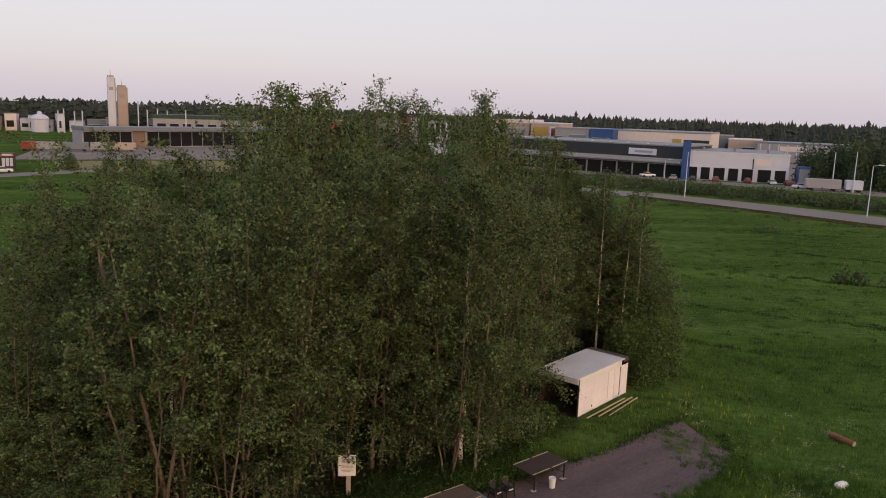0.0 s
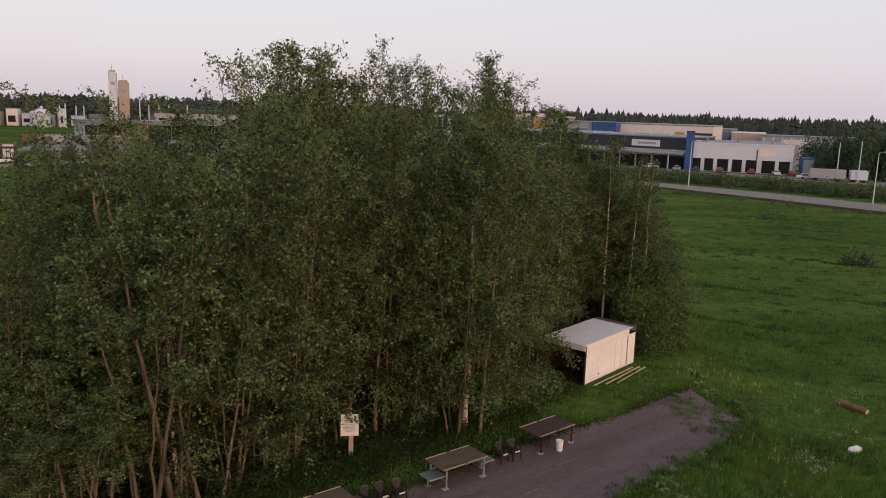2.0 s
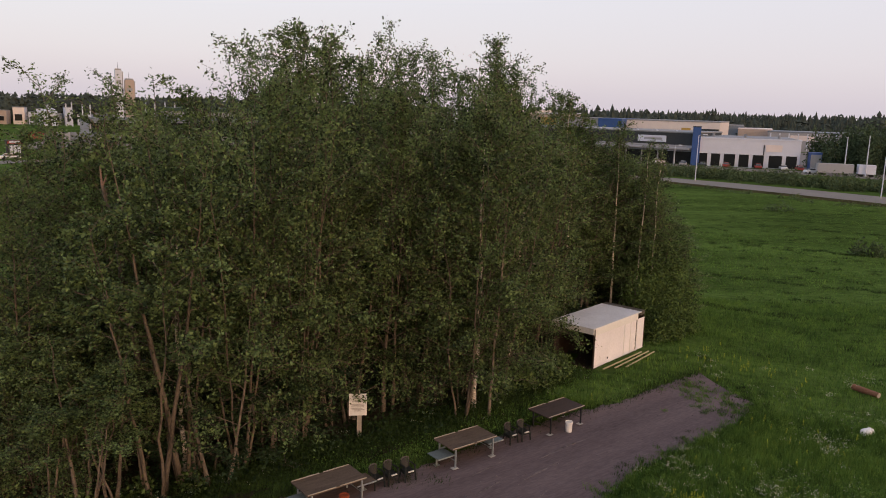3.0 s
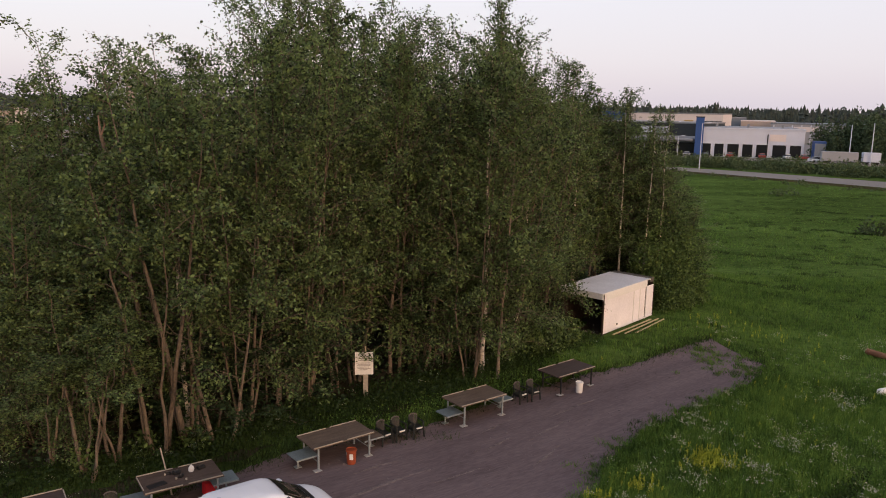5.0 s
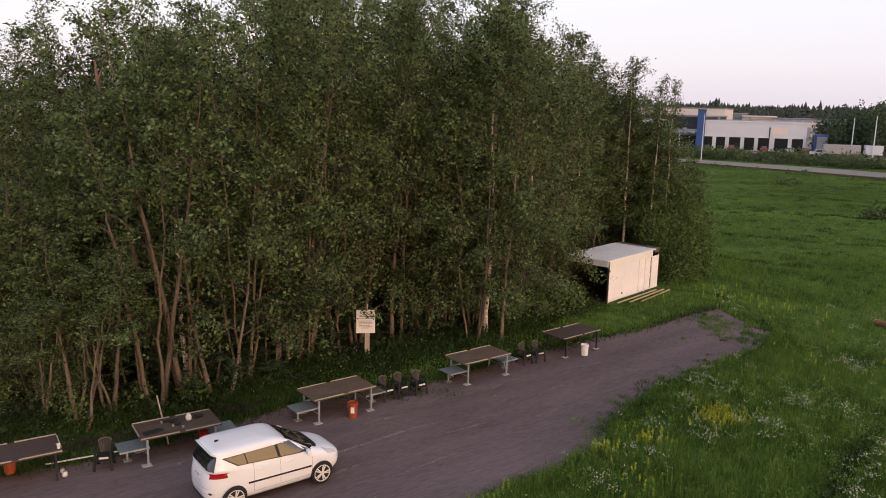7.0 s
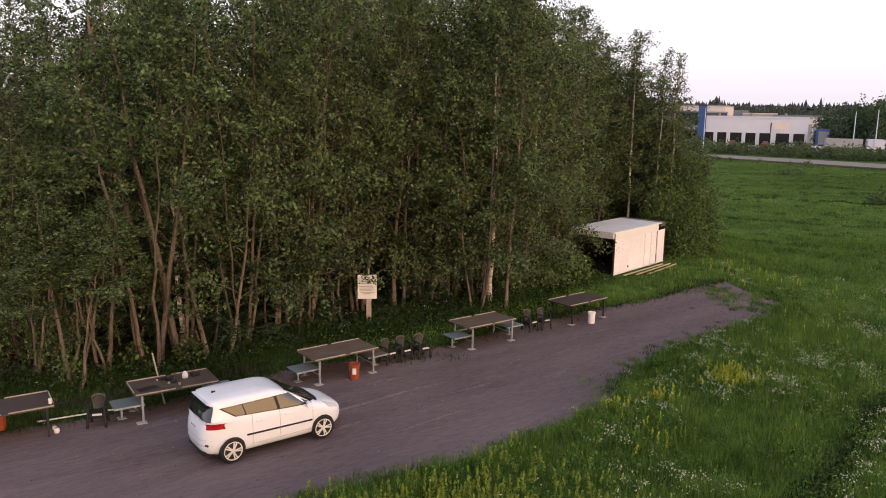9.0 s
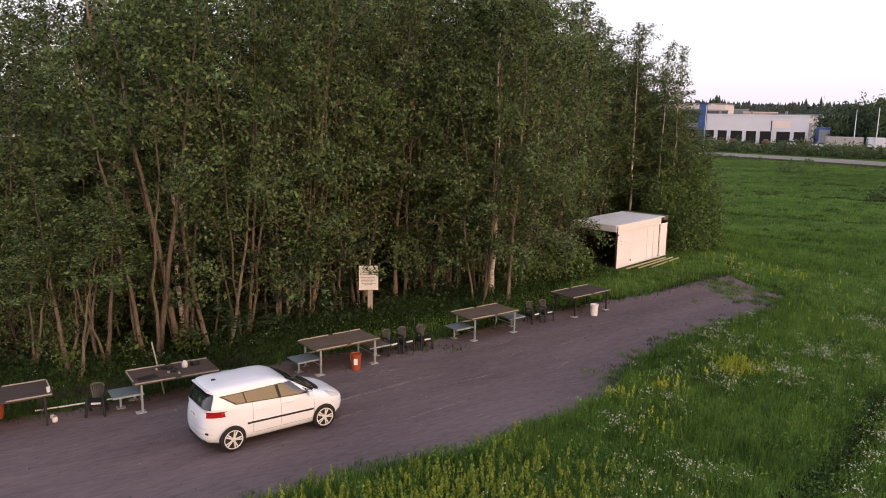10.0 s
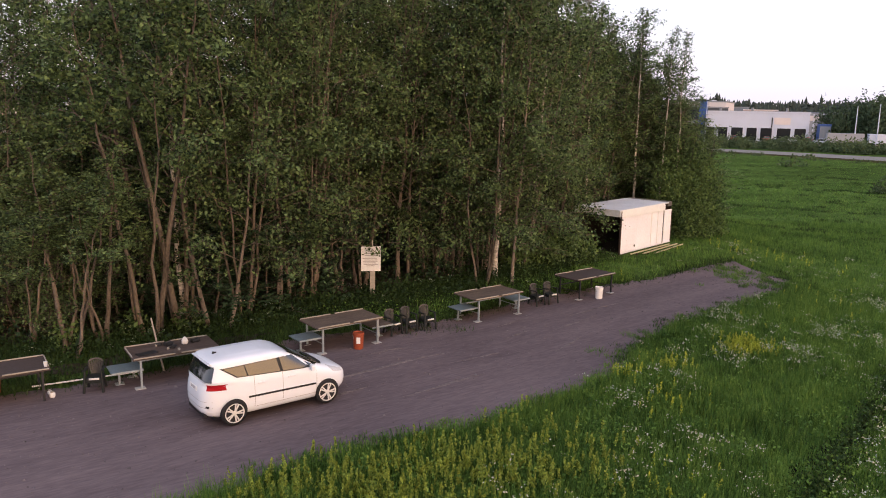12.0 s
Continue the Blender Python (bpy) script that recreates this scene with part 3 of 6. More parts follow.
def brush_pile():
    """A low heap of cut brown twigs."""
    rng = np.random.default_rng(41)
    pile = thing("brush_pile", pose(-14.7, 24.0, 0.45), "low heap of dead brown branches under the trees", "brushwood")
    for name, count, span, thick, mat in (("branch", 26, 1.5, 0.022, M_BARK_R), ("stick", 40, 0.9, 0.012, M_SNAG)):
        tv, tf, off = [], [], 0
        for _ in range(count):
            c = rng.normal(0, 1, 3) * [0.95, 0.55, 0.0]
            top = 0.45 * math.exp(-(c[0] ** 2 / 1.6 + c[1] ** 2 / 0.7))
            a, tip = rng.uniform(0, 6.28), rng.normal(0, 0.22)
            d = np.array([math.cos(a), math.sin(a), tip]) * span * rng.uniform(0.5, 1.0) / 2
            mid = c + [0, 0, max(0.04 + abs(d[2]), top * rng.uniform(0.4, 1.0))]
            v, f = tube([mid - d, mid + rng.normal(0, 0.05, 3), mid + d], [thick, thick * 0.8, thick * 0.4], 5)
            tv.append(v)
            tf.extend([tuple(i + off for i in q) for q in f])
            off += len(v)
        mesh_object(name, np.concatenate(tv), tf, mat, pile, True)
    heap = rng.normal(0, 1, (900, 3)) * [0.9, 0.55, 0.0]
    heap[:, 2] = rng.uniform(0.0, 1.0, 900) * 0.42 * np.exp(-(heap[:, 0] ** 2 / 1.6 + heap[:, 1] ** 2 / 0.7)) + 0.03
    tagged(cards("dead_leaves", leaf_cards(rng, heap, 0.11), 4, M_DEADLEAF, pile), "withered brown leaves", kind="stuff")


M_DEADLEAF = material("withered_leaves", (0.115, 0.080, 0.048), 0.9, vary=0.5, island=0.4, bump=0)
M_SNAG = material("raw_broken_wood", (0.22, 0.140, 0.098), 0.9, vary=0.4, scale=5, fine=25, bump=0.5, dist=0.02, stretch=(1, 1, 0.4))
dead_willow()
brush_pile()


# ---- beside the track: tables, chairs, shelter, sign, car ----
M_STEEL = material("galvanised_steel", (0.34, 0.38, 0.40), 0.5, 0.5, vary=0.25, scale=4, fine=30, bump=0.1)
M_BLACK = material("black_painted_steel", (0.022, 0.022, 0.024), 0.5, vary=0.3, scale=6, bump=0.1)
M_PLY = material("weathered_brown_plywood", (0.116, 0.087, 0.067), 0.75, vary=0.5, scale=2.5, fine=22, bump=0.25, stretch=(0.4, 2, 1))
M_PLY_D = material("dark_brown_plywood", (0.06, 0.042, 0.036), 0.7, vary=0.35, scale=2.5, fine=22, bump=0.25, stretch=(0.4, 2, 1))
M_PLY_S = material("stained_brown_plywood", (0.080, 0.058, 0.048), 0.72, vary=0.5, scale=2.5, fine=22, bump=0.25, stretch=(0.4, 2, 1))
M_LATH = material("pale_wooden_lath", (0.34, 0.30, 0.25), 0.8, vary=0.25, scale=3, fine=30, bump=0.2, stretch=(0.3, 3, 3))
M_PLANK = material("yellowish_sawn_wood", (0.42, 0.36, 0.21), 0.8, vary=0.25, scale=3, fine=30, bump=0.2, stretch=(0.3, 3, 3))
M_WHITE = material("white_paint", (0.74, 0.72, 0.70), 0.55, vary=0.10, scale=1.2, fine=14, bump=0.08)
M_PANEL = material("cream_painted_panel", (0.80, 0.765, 0.79), 0.6, vary=0.12, scale=0.9, fine=9, bump=0.1)
M_FELT = material("grey_white_roof_sheet", (0.62, 0.62, 0.64), 0.7, vary=0.15, scale=0.8, fine=10, bump=0.1)
M_DARK = material("dark_brown_boards", (0.040, 0.026, 0.021), 0.85, vary=0.4, scale=2, fine=20, bump=0.3)
M_CHAIR = material("dark_green_plastic", (0.016, 0.018, 0.017), 0.5, vary=0.2, scale=5, bump=0.05, spec=0.25)
# chair rail and slats: reflected light put into paler plastic; also a plain grey
M_CHAIR_B = material("grey_plastic_and_chair_sheen", (0.095, 0.083, 0.072), 0.40, vary=0.25, scale=6, bump=0.05)
M_CHAIR_S = material("slat_sheen_dark_plastic", (0.034, 0.032, 0.030), 0.42, vary=0.25, scale=6, bump=0.05)
# near-white seat lip: the sky's glint on the edge, painted as colour
M_CHAIR_L = material("painted_lip_glint", (0.66, 0.63, 0.60), 0.3, vary=0.2, scale=6, bump=0.05, spec=0.6)
M_ORANGE = material("orange_red_plastic", (0.27, 0.060, 0.024), 0.5, vary=0.3, scale=5, bump=0.08)
M_RED = material("red_plastic", (0.50, 0.02, 0.03), 0.45, vary=0.15, scale=5, bump=0.05)
M_CONCRETE = material("grey_concrete", (0.38, 0.37, 0.35), 0.9, vary=0.25, scale=5, fine=40, bump=0.3)
M_BLUE_ST = material("bluish_grey_sheet", (0.17, 0.215, 0.235), 0.55, 0.2, vary=0.25, scale=3, fine=20, bump=0.1)
M_INK = material("faded_print", (0.34, 0.31, 0.30), 0.8, vary=0.2, bump=0)


def work_table(x, y, turn, length, top_mat, leg_mat, shelves, label, feet=True, ends=()):
    """A trestle table: plywood top edged with laths, four steel legs on foot plates, low shelves at its ends."""
    t = thing("work_table", pose(x, y, float(ground_z(x, y)) + 0.03, 0, 0, turn), label, "table", "tables along the track")
    h, w, half = 0.82, 1.25, length / 2
    part("tabletop", box((0, 0, h - 0.02), (length, w, 0.04), bevel=0.006), top_mat, t)
    for yy, zz in ((w / 2 - 0.03, h + 0.022), (-w / 2 + 0.01, h + 0.012)):
        for a, b in ((-half + 0.02, -0.06 * half), (0.08 * half, half - 0.03)):
            part("edge_lath", box(((a + b) / 2, yy, zz), (b - a, 0.028, 0.03 if yy > 0 else 0.032), bevel=0.006), M_LATH, t, "pale wooden edge lath")
    for sx in ends:
        part("end_lath", box((sx * (half - 0.02), 0.08, h + 0.014), (0.026, w * 0.72, 0.03), bevel=0.005), M_LATH, t, "pale wooden end lath")
    for sx in (-1, 1):
        for yy in (-w / 2 + 0.05, w / 2 - 0.17):
            lx = sx * (half - 0.19)
            part("leg", box((lx, yy, (h - 0.04) / 2), (0.055, 0.055, h - 0.045), bevel=0.006), leg_mat, t)
            if feet:
                part("foot_plate", box((lx - 0.04, yy, 0.012), (0.26, 0.20, 0.024), bevel=0.004), M_CONCRETE, t, "pale foot plate")
        part("cross_bar", box((sx * (half - 0.19), -0.06, h - 0.075), (0.045, w - 0.2, 0.045)), leg_mat, t)
        part("brace", rod((sx * (half - 0.19), w / 2 - 0.17, 0.30), (sx * (half - 0.19), -w / 2 + 0.05, 0.30), 0.016), leg_mat, t)
    part("rail", box((0, w / 2 - 0.17, 0.42), (length - 0.42, 0.04, 0.04)), leg_mat, t)
    for side, mat in shelves:
        cx = side * (half + 0.12)
        shelf = part("side_shelf", box((cx, -0.05, 0.46), (0.80, 0.72, 0.03), bevel=0.005), mat, t, "low side shelf")
        part("shelf_edge", box((cx, -0.42, 0.455), (0.80, 0.025, 0.05)), M_STEEL, shelf)
        part("shelf_leg", box((side * (half + 0.25), 0.05, 0.225), (0.05, 0.05, 0.44)), M_STEEL, shelf)
        part("shelf_foot", box((side * (half + 0.25), 0.05, 0.012), (0.22, 0.2, 0.024)), M_STEEL, shelf)
    return t


work_table(-12.48, 18.90, 37.0, 2.3, M_PLY_D, M_BLACK, [], "brown plywood trestle table with pale laths and black legs", False, (1,))
work_table(-8.93, 21.18, 36.5, 2.3, M_PLY_S, M_STEEL, [(-1, M_BLUE_ST), (1, M_BLUE_ST)], "weathered plywood trestle table on steel legs, cluttered with gear", True, (-1,))
work_table(-4.87, 24.62, 40.9, 2.35, M_PLY, M_STEEL, [(-1, M_BLUE_ST), (1, M_PLY)], "weathered plywood trestle table on steel legs with side shelves")
work_table(-0.20, 28.70, 40.9, 2.3, M_PLY, M_STEEL, [(-1, M_BLUE_ST), (1, M_BLUE_ST)], "weathered plywood trestle table on steel legs with bluish shelves")
work_table(3.73, 32.28, 43.0, 2.35, M_PLY_D, M_BLACK, [], "dark brown plywood trestle table on black legs")


def garden_chair(name, m, label):
    """A stacking plastic armchair, facing its own -y."""
    c = thing(name, m, label, "chair", "plastic chairs by the tables")
    part("seat", box((0, 0, 0.41), (0.46, 0.44, 0.035), (3, 0, 0), bevel=0.012), M_CHAIR, c)
    part("seat_apron", box((0, -0.215, 0.355), (0.44, 0.03, 0.11), bevel=0.01), M_CHAIR, c)
    # glint on the seat edge, drawn as a pale strip
    part("seat_lip", box((0.03, -0.225, 0.415), (0.28, 0.055, 0.05), bevel=0.01), M_CHAIR_L, c, "front lip of the seat with a painted glint")
    for sx in (-1, 1):
        part("side_panel", box((sx * 0.235, 0.02, 0.36), (0.03, 0.42, 0.10), bevel=0.01), M_CHAIR, c)
    n = 7
    arch = lambda a: 0.80 + 0.075 * math.sqrt(max(0.0, 1 - a * a))
    for i in range(n):
        a = (i - (n - 1) / 2) / ((n - 1) / 2)
        h = arch(a) - 0.455
        part("back_slat", box((a * 0.150, 0.262 - 0.04 * a * a, 0.44 + h / 2), (0.046, 0.016, h), (-11, a * 9, -a * 14), bevel=0.004), M_CHAIR_S, c, "back slat with reflected light in its colour")
    bm = bmesh.new()
    knots = [(a * 0.205, 0.297 - 0.045 * a * a, arch(a)) for a in np.linspace(-1, 1, 9)]
    for p, q in zip(knots, knots[1:]):
        add_rod(bm, p, q, 0.024)
    part("top_rail", bm, M_CHAIR_B, c, "top rail with a highlight in its colour")
    for sx in (-1, 1):
        part("leg", rod((sx * 0.27, -0.25, 0.0), (sx * 0.225, -0.19, 0.64), 0.042, 0.032), M_CHAIR, c)
        part("leg", rod((sx * 0.25, 0.29, 0.0), (sx * 0.20, 0.21, 0.42), 0.042, 0.034), M_CHAIR, c)
        part("armrest", box((sx * 0.25, 0.0, 0.645), (0.065, 0.46, 0.035), bevel=0.008), M_CHAIR, c)
        part("back_post", rod((sx * 0.21, 0.22, 0.40), (sx * 0.205, 0.27, 0.80), 0.02), M_CHAIR, c)
    return c


CHAIR_LABEL = "dark green plastic garden armchair standing on the gravel"
first_chair = garden_chair("garden_chair", pose(-10.50, 19.90, 0.03, 0, 0, 16) @ Matrix.Diagonal((0.87, 0.87, 0.90, 1)), CHAIR_LABEL)
for x, y, r in ((-3.38, 25.86, 46), (-2.90, 26.24, 42), (-2.30, 26.58, 38), (1.66, 30.28, 44), (2.20, 30.66, 38)):
    copy_thing(first_chair, pose(x, y, float(ground_z(x, y)) + 0.03, 0, 0, r))


def bucket(x, y, mat, label, name="bucket", r=0.15, h=0.46):
    b = thing(name, pose(x, y, float(ground_z(x, y)) + 0.03), label, "bucket")
    part("body", add_lathe(bmesh.new(), [(r * 0.86, 0), (r * 0.9, 0.02), (r * 0.97, h * 0.5), (r, h - 0.03), (r * 1.06, h - 0.03), (r * 1.06, h), (r * 0.97, h), (r * 0.93, h - 0.04)]), mat, b, smooth=False)
    part("rim", add_lathe(bmesh.new(), [(r * 1.0, h - 0.075), (r * 1.09, h - 0.07), (r * 1.09, h - 0.035), (r * 1.0, h - 0.03)], caps=False), mat, b)
    part("handle", rod((-r * 1.08, 0, h - 0.05), (-r * 0.75, -r * 0.85, h - 0.17), 0.008), M_STEEL, b, "thin wire handle")
    return b


ob = bucket(-4.26, 24.18, M_ORANGE, "orange-red plastic canister with a white label beside the table", "canister", 0.17, 0.52)
part("sticker", box((0.03, -0.172, 0.30), (0.12, 0.012, 0.2), bevel=0.003), M_WHITE, ob, "white label")
bucket(4.24, 31.70, M_WHITE, "white plastic bucket beside the dark table leg", "bucket", 0.155, 0.47)
bucket(-12.80, 19.22, M_ORANGE, "orange-red plastic canister under the black-legged table", "canister", 0.16, 0.48)


def signboard():
    x, y = -4.52, 28.87
    s = thing("signboard", pose(x, y, float(ground_z(x, y)), 0, 0, 10), "white notice board with faded print on a pale wooden post", "sign")
    part("post", box((0, 0.03, 0.68), (0.19, 0.03, 1.08), bevel=0.004), M_LATH, s, "pale plank post")
    part("stake", rod((-0.03, 0.06, -0.1), (0.0, 0.06, 2.15), 0.025), M_LATH, s)
    board = part("board", box((-0.06, 0, 1.47), (0.72, 0.02, 0.92), bevel=0.004), M_WHITE, s, "white painted board")
    for i, (w, z) in enumerate(((0.5, 1.67), (0.42, 1.60), (0.54, 1.49), (0.5, 1.43), (0.54, 1.38), (0.46, 1.32), (0.52, 1.26), (0.3, 1.21))):
        part("print_bar", box((-0.06 - 0.02 * (i % 3), -0.013, z), (w, 0.004, 0.022)), M_INK, board, "faded line of print")


signboard()


def shelter():
    """A container-like shelter: cream panelled long side, white roof sheet with a deep fascia, open dark front."""
    turn = 51.6
    s = thing("shelter", pose(6.16, 38.80, 0.38, 0, 0, turn), "cream-panelled storage shelter with a white flat roof and open dark front", "shed")
    L, W, H = 5.6, 2.5, 2.28
    part("floor", box((L / 2, W / 2, 0.05), (L, W, 0.1)), M_DARK, s)
    edges = (0.0, 3.3, 4.0, 4.75, 5.6)
    for a, b in zip(edges, edges[1:]):
        low = 0.35 if b == 5.6 else 0.0
        part("side_panel", box(((a + b) / 2, 0.02 + (0.05 if b == 4.75 else 0), (H - low) / 2 + 0.06), (b - a - 0.03, 0.04, H - low - 0.12), bevel=0.006), M_PANEL, s)
        part("panel_strip", box((b - 0.012, -0.012, (H - low) / 2), (0.035, 0.03, H - low - 0.1)), M_WHITE if b < 5.5 else M_DARK, s)
    part("back_wall", box((L / 2, W - 0.03, H / 2), (L, 0.05, H)), M_DARK, s)
    part("end_wall", box((L - 0.03, W / 2, H / 2), (0.05, W - 0.1, H)), M_DARK, s)
    part("corner_post", box((0.02, -0.015, H / 2), (0.08, 0.08, H)), M_DARK, s)
    part("corner_post", box((0.04, W - 0.04, H / 2), (0.08, 0.07, H)), M_DARK, s)
    part("roof", box((L / 2 - 0.3, W / 2, H + 0.02), (L - 0.35, W + 0.06, 0.07), bevel=0.01), M_FELT, s, "white roof sheet")
    part("fascia", box((-0.1, W / 2, H - 0.12), (0.06, W + 0.06, 0.30), bevel=0.006), M_FELT, s, "grey-white front fascia")
    part("side_fascia", box((2.32, -0.03, H - 0.15), (4.72, 0.035, 0.40), bevel=0.006), M_WHITE, s, "white upper fascia board")
    part("corner_bracket", box((-0.02, -0.06, H - 0.42), (0.05, 0.04, 0.34)), M_DARK, s)
    part("latch", box((1.5, -0.05, 0.42), (0.06, 0.04, 0.10), bevel=0.008), M_BLACK, s)
    part("door_rail", box((3.6, -0.02, 0.16), (3.9, 0.04, 0.05)), M_WHITE, s)
    part("roof_kerb", box((L - 0.28, W / 2, H - 0.06), (0.5, W, 0.24), bevel=0.01), M_CHAIR_B, s, "grey rear roof edge")
    part("base_beam", box((L / 2 - 0.1, -0.03, 0.02), (L + 0.5, 0.10, 0.10), bevel=0.006), M_LATH, s, "pale timber base beam")
    for i, (yy, a, b) in enumerate(((-0.55, 0.2, 4.4), (-0.80, 0.9, 4.9), (-1.08, 1.5, 5.1))):
        p = thing("plank", s.matrix_basis @ pose((a + b) / 2, yy, 0.22 - 0.02 * i, 0, 0, 1.5 * i), "pale sawn plank lying in the grass", "plank", "planks by the shelter")
        part("board", box((0, 0, 0), (b - a, 0.075, 0.045), bevel=0.005), M_PLANK, p)
        for u in (-0.35, 0.35):
            part("bearer", box((u * (b - a), 0, -0.14 + 0.01 * i), (0.06, 0.07, 0.23)), M_DARK, p)


shelter()


# ---- small things ----
def on_table(x, y):
    return float(ground_z(x, y)) + 0.03 + 0.82


def build_small_things():
    log = thing("log", pose(20.78, 39.84, float(ground_z(20.78, 39.84)) + 0.12, 0, 0, -62), "reddish-brown log lying in the meadow grass", "log")
    bm = add_rod(bmesh.new(), (-0.75, 0, 0.06), (0.75, 0, 0.10), 0.17, 0.15, 14)
    part("wood", bm, M_LOG, log)
    part("cut_end", rod((0.75, 0, 0.10), (0.765, 0, 0.10), 0.135, 0.13, 14), M_LATH, log, "pale sawn end")
    sack = thing("sack", pose(18.20, 34.21, float(ground_z(18.20, 34.21)) + 0.1, 0, 0, 30), "white plastic sack lying in the grass", "sack")
    bm = bmesh.new()
    bmesh.ops.create_icosphere(bm, subdivisions=3, radius=1.0)
    for v in bm.verts:
        v.co = Vector((v.co.x * 0.45, v.co.y * 0.22, v.co.z * 0.18)) * (1 + 0.25 * noise.noise(v.co * 2.2))
    part("bag", bm, M_WHITE, sack, smooth=True)

    rail = thing("ground_rail", pose(-10.95, 20.42, 0.12, 0, 0, 30.0), "white painted rail lying low behind the chair", "rail")
    part("bar", rod((-1.35, 0, 0), (1.25, 0, 0.04), 0.022), M_WHITE, rail)
    for u in (-1.2, 0.1, 1.3):
        part("peg", box((u, 0.02, -0.04), (0.05, 0.06, 0.12)), M_LATH, rail)

    cup = thing("cup", pose(-11.40, 19.24, on_table(-12.48, 18.90)), "white cup on the black-legged table", "cup")
    part("body", add_lathe(bmesh.new(), [(0.036, 0), (0.048, 0.13), (0.052, 0.135), (0.045, 0.135)], 14), M_WHITE, cup)
    for i, (x, y, r) in enumerate(((-11.50, 19.50, 0.055), (-11.32, 19.30, 0.072))):
        jar = thing("jar", pose(x, y, 0.03), "small white jar standing on the gravel by the table leg", "jar")
        part("body", add_lathe(bmesh.new(), [(r * 0.8, 0), (r, 0.03), (r, r * 1.5), (r * 0.6, r * 1.9)], 14), M_WHITE, jar, smooth=True)
        part("lid", add_lathe(bmesh.new(), [(r * 0.62, r * 1.9), (r * 0.62, r * 2.2), (r * 0.5, r * 2.3)], 12), M_LATH, jar)

    # gear on the cluttered table
    m = pose(-8.93, 21.18, on_table(-8.93, 21.18), 0, 0, 36.5)
    jug = thing("jug", m @ pose(0.38, 0.16, 0), "white plastic jug on the cluttered table", "jug")
    part("body", add_lathe(bmesh.new(), [(0.075, 0), (0.085, 0.025), (0.085, 0.11), (0.045, 0.17), (0.03, 0.20)], 14), M_WHITE, jug, smooth=True)
    part("handle", rod((0.085, 0, 0.06), (0.05, 0, 0.16), 0.014), M_WHITE, jug)
    for u, v, l, h, r in ((-0.05, 0.22, 0.24, 0.10, 20), (-0.28, 0.30, 0.16, 0.08, -30), (0.02, -0.05, 0.20, 0.07, 60), (0.68, 0.2, 0.24, 0.10, 15)):
        bag = thing("gear_bag", m @ pose(u, v, 0, 0, 0, r), "small black bag of gear on the cluttered table", "bag", "gear on the table")
        part("body", box((0, 0, h / 2), (l, l * 0.7, h), bevel=0.04), M_BLACK, bag)
        part("strap", rod((-l * 0.3, 0, h), (l * 0.3, 0, h + 0.03), 0.012), M_CHAIR_B, bag)
    dark = thing("wet_patch_cloth", m @ pose(-0.72, -0.22, 0.003, 0, 0, 12), "dark cloth spread on the cluttered table", "cloth")
    part("cloth", box((0, 0, 0.008), (0.55, 0.26, 0.012), bevel=0.004), M_BLACK, dark)
    for u, v in ((-0.14, -0.12), (0.10, -0.32), (-0.36, 0.30)):
        tin = thing("tin", m @ pose(u, v, 0), "small pale tin on the cluttered table", "tin", "gear on the table")
        part("body", add_lathe(bmesh.new(), [(0.03, 0), (0.035, 0.01), (0.035, 0.05), (0.03, 0.055)], 12), M_LATH, tin)
    stick = thing("leaning_stick", m @ pose(-0.25, 0.62, -0.84), "pale wooden stick leaning behind the cluttered table", "stick")
    part("stick", rod((0.12, -0.06, 0.0), (-0.12, 0.10, 1.55), 0.026, 0.022), M_LATH, stick)
    red = thing("red_case", m @ pose(0.885, 0.09, -0.85, 0, 0, 8), "red plastic case standing under the cluttered table", "case")
    part("body", box((0, 0, 0.22), (0.36, 0.30, 0.42), bevel=0.025), M_RED, red)
    part("handle", rod((-0.07, 0, 0.445), (0.07, 0, 0.445), 0.014), M_BLACK, red)


M_LOG = material("reddish_log_bark", (0.21, 0.10, 0.06), 0.9, vary=0.4, scale=4, fine=20, bump=0.4)
build_small_things()


# ---- the parked car ----
M_CARWHITE = material("white_car_paint", (0.76, 0.78, 0.83), 0.25, vary=0.03, scale=2, bump=0, spec=0.5, coat=0.5)
M_TYRE = material("black_tyre_rubber", (0.018, 0.018, 0.019), 0.85, vary=0.2, bump=0.1)
M_RIM = material("silver_alloy", (0.72, 0.70, 0.67), 0.35, 0.2, vary=0.1, bump=0)
M_TRIM = material("black_plastic_trim", (0.018, 0.018, 0.020), 0.5, vary=0.2, bump=0.05)
M_LAMP_RED = material("red_lamp_lens", (0.33, 0.008, 0.014), 0.2, vary=0.15, bump=0, spec=0.6)
M_LAMP_CLEAR = material("clear_lamp_lens", (0.50, 0.50, 0.52), 0.15, vary=0.2, bump=0, spec=0.7)
M_GLASS = glass_material("tinted_glass", (0.020, 0.019, 0.020), coat=0.32)
M_GLASS_R = glass_material("dark_rear_glass", (0.010, 0.012, 0.016), 0.06)
M_SEAM = material("dark_door_gap", (0.34, 0.33, 0.32), 0.8, vary=0.1, bump=0)

K = 0.985
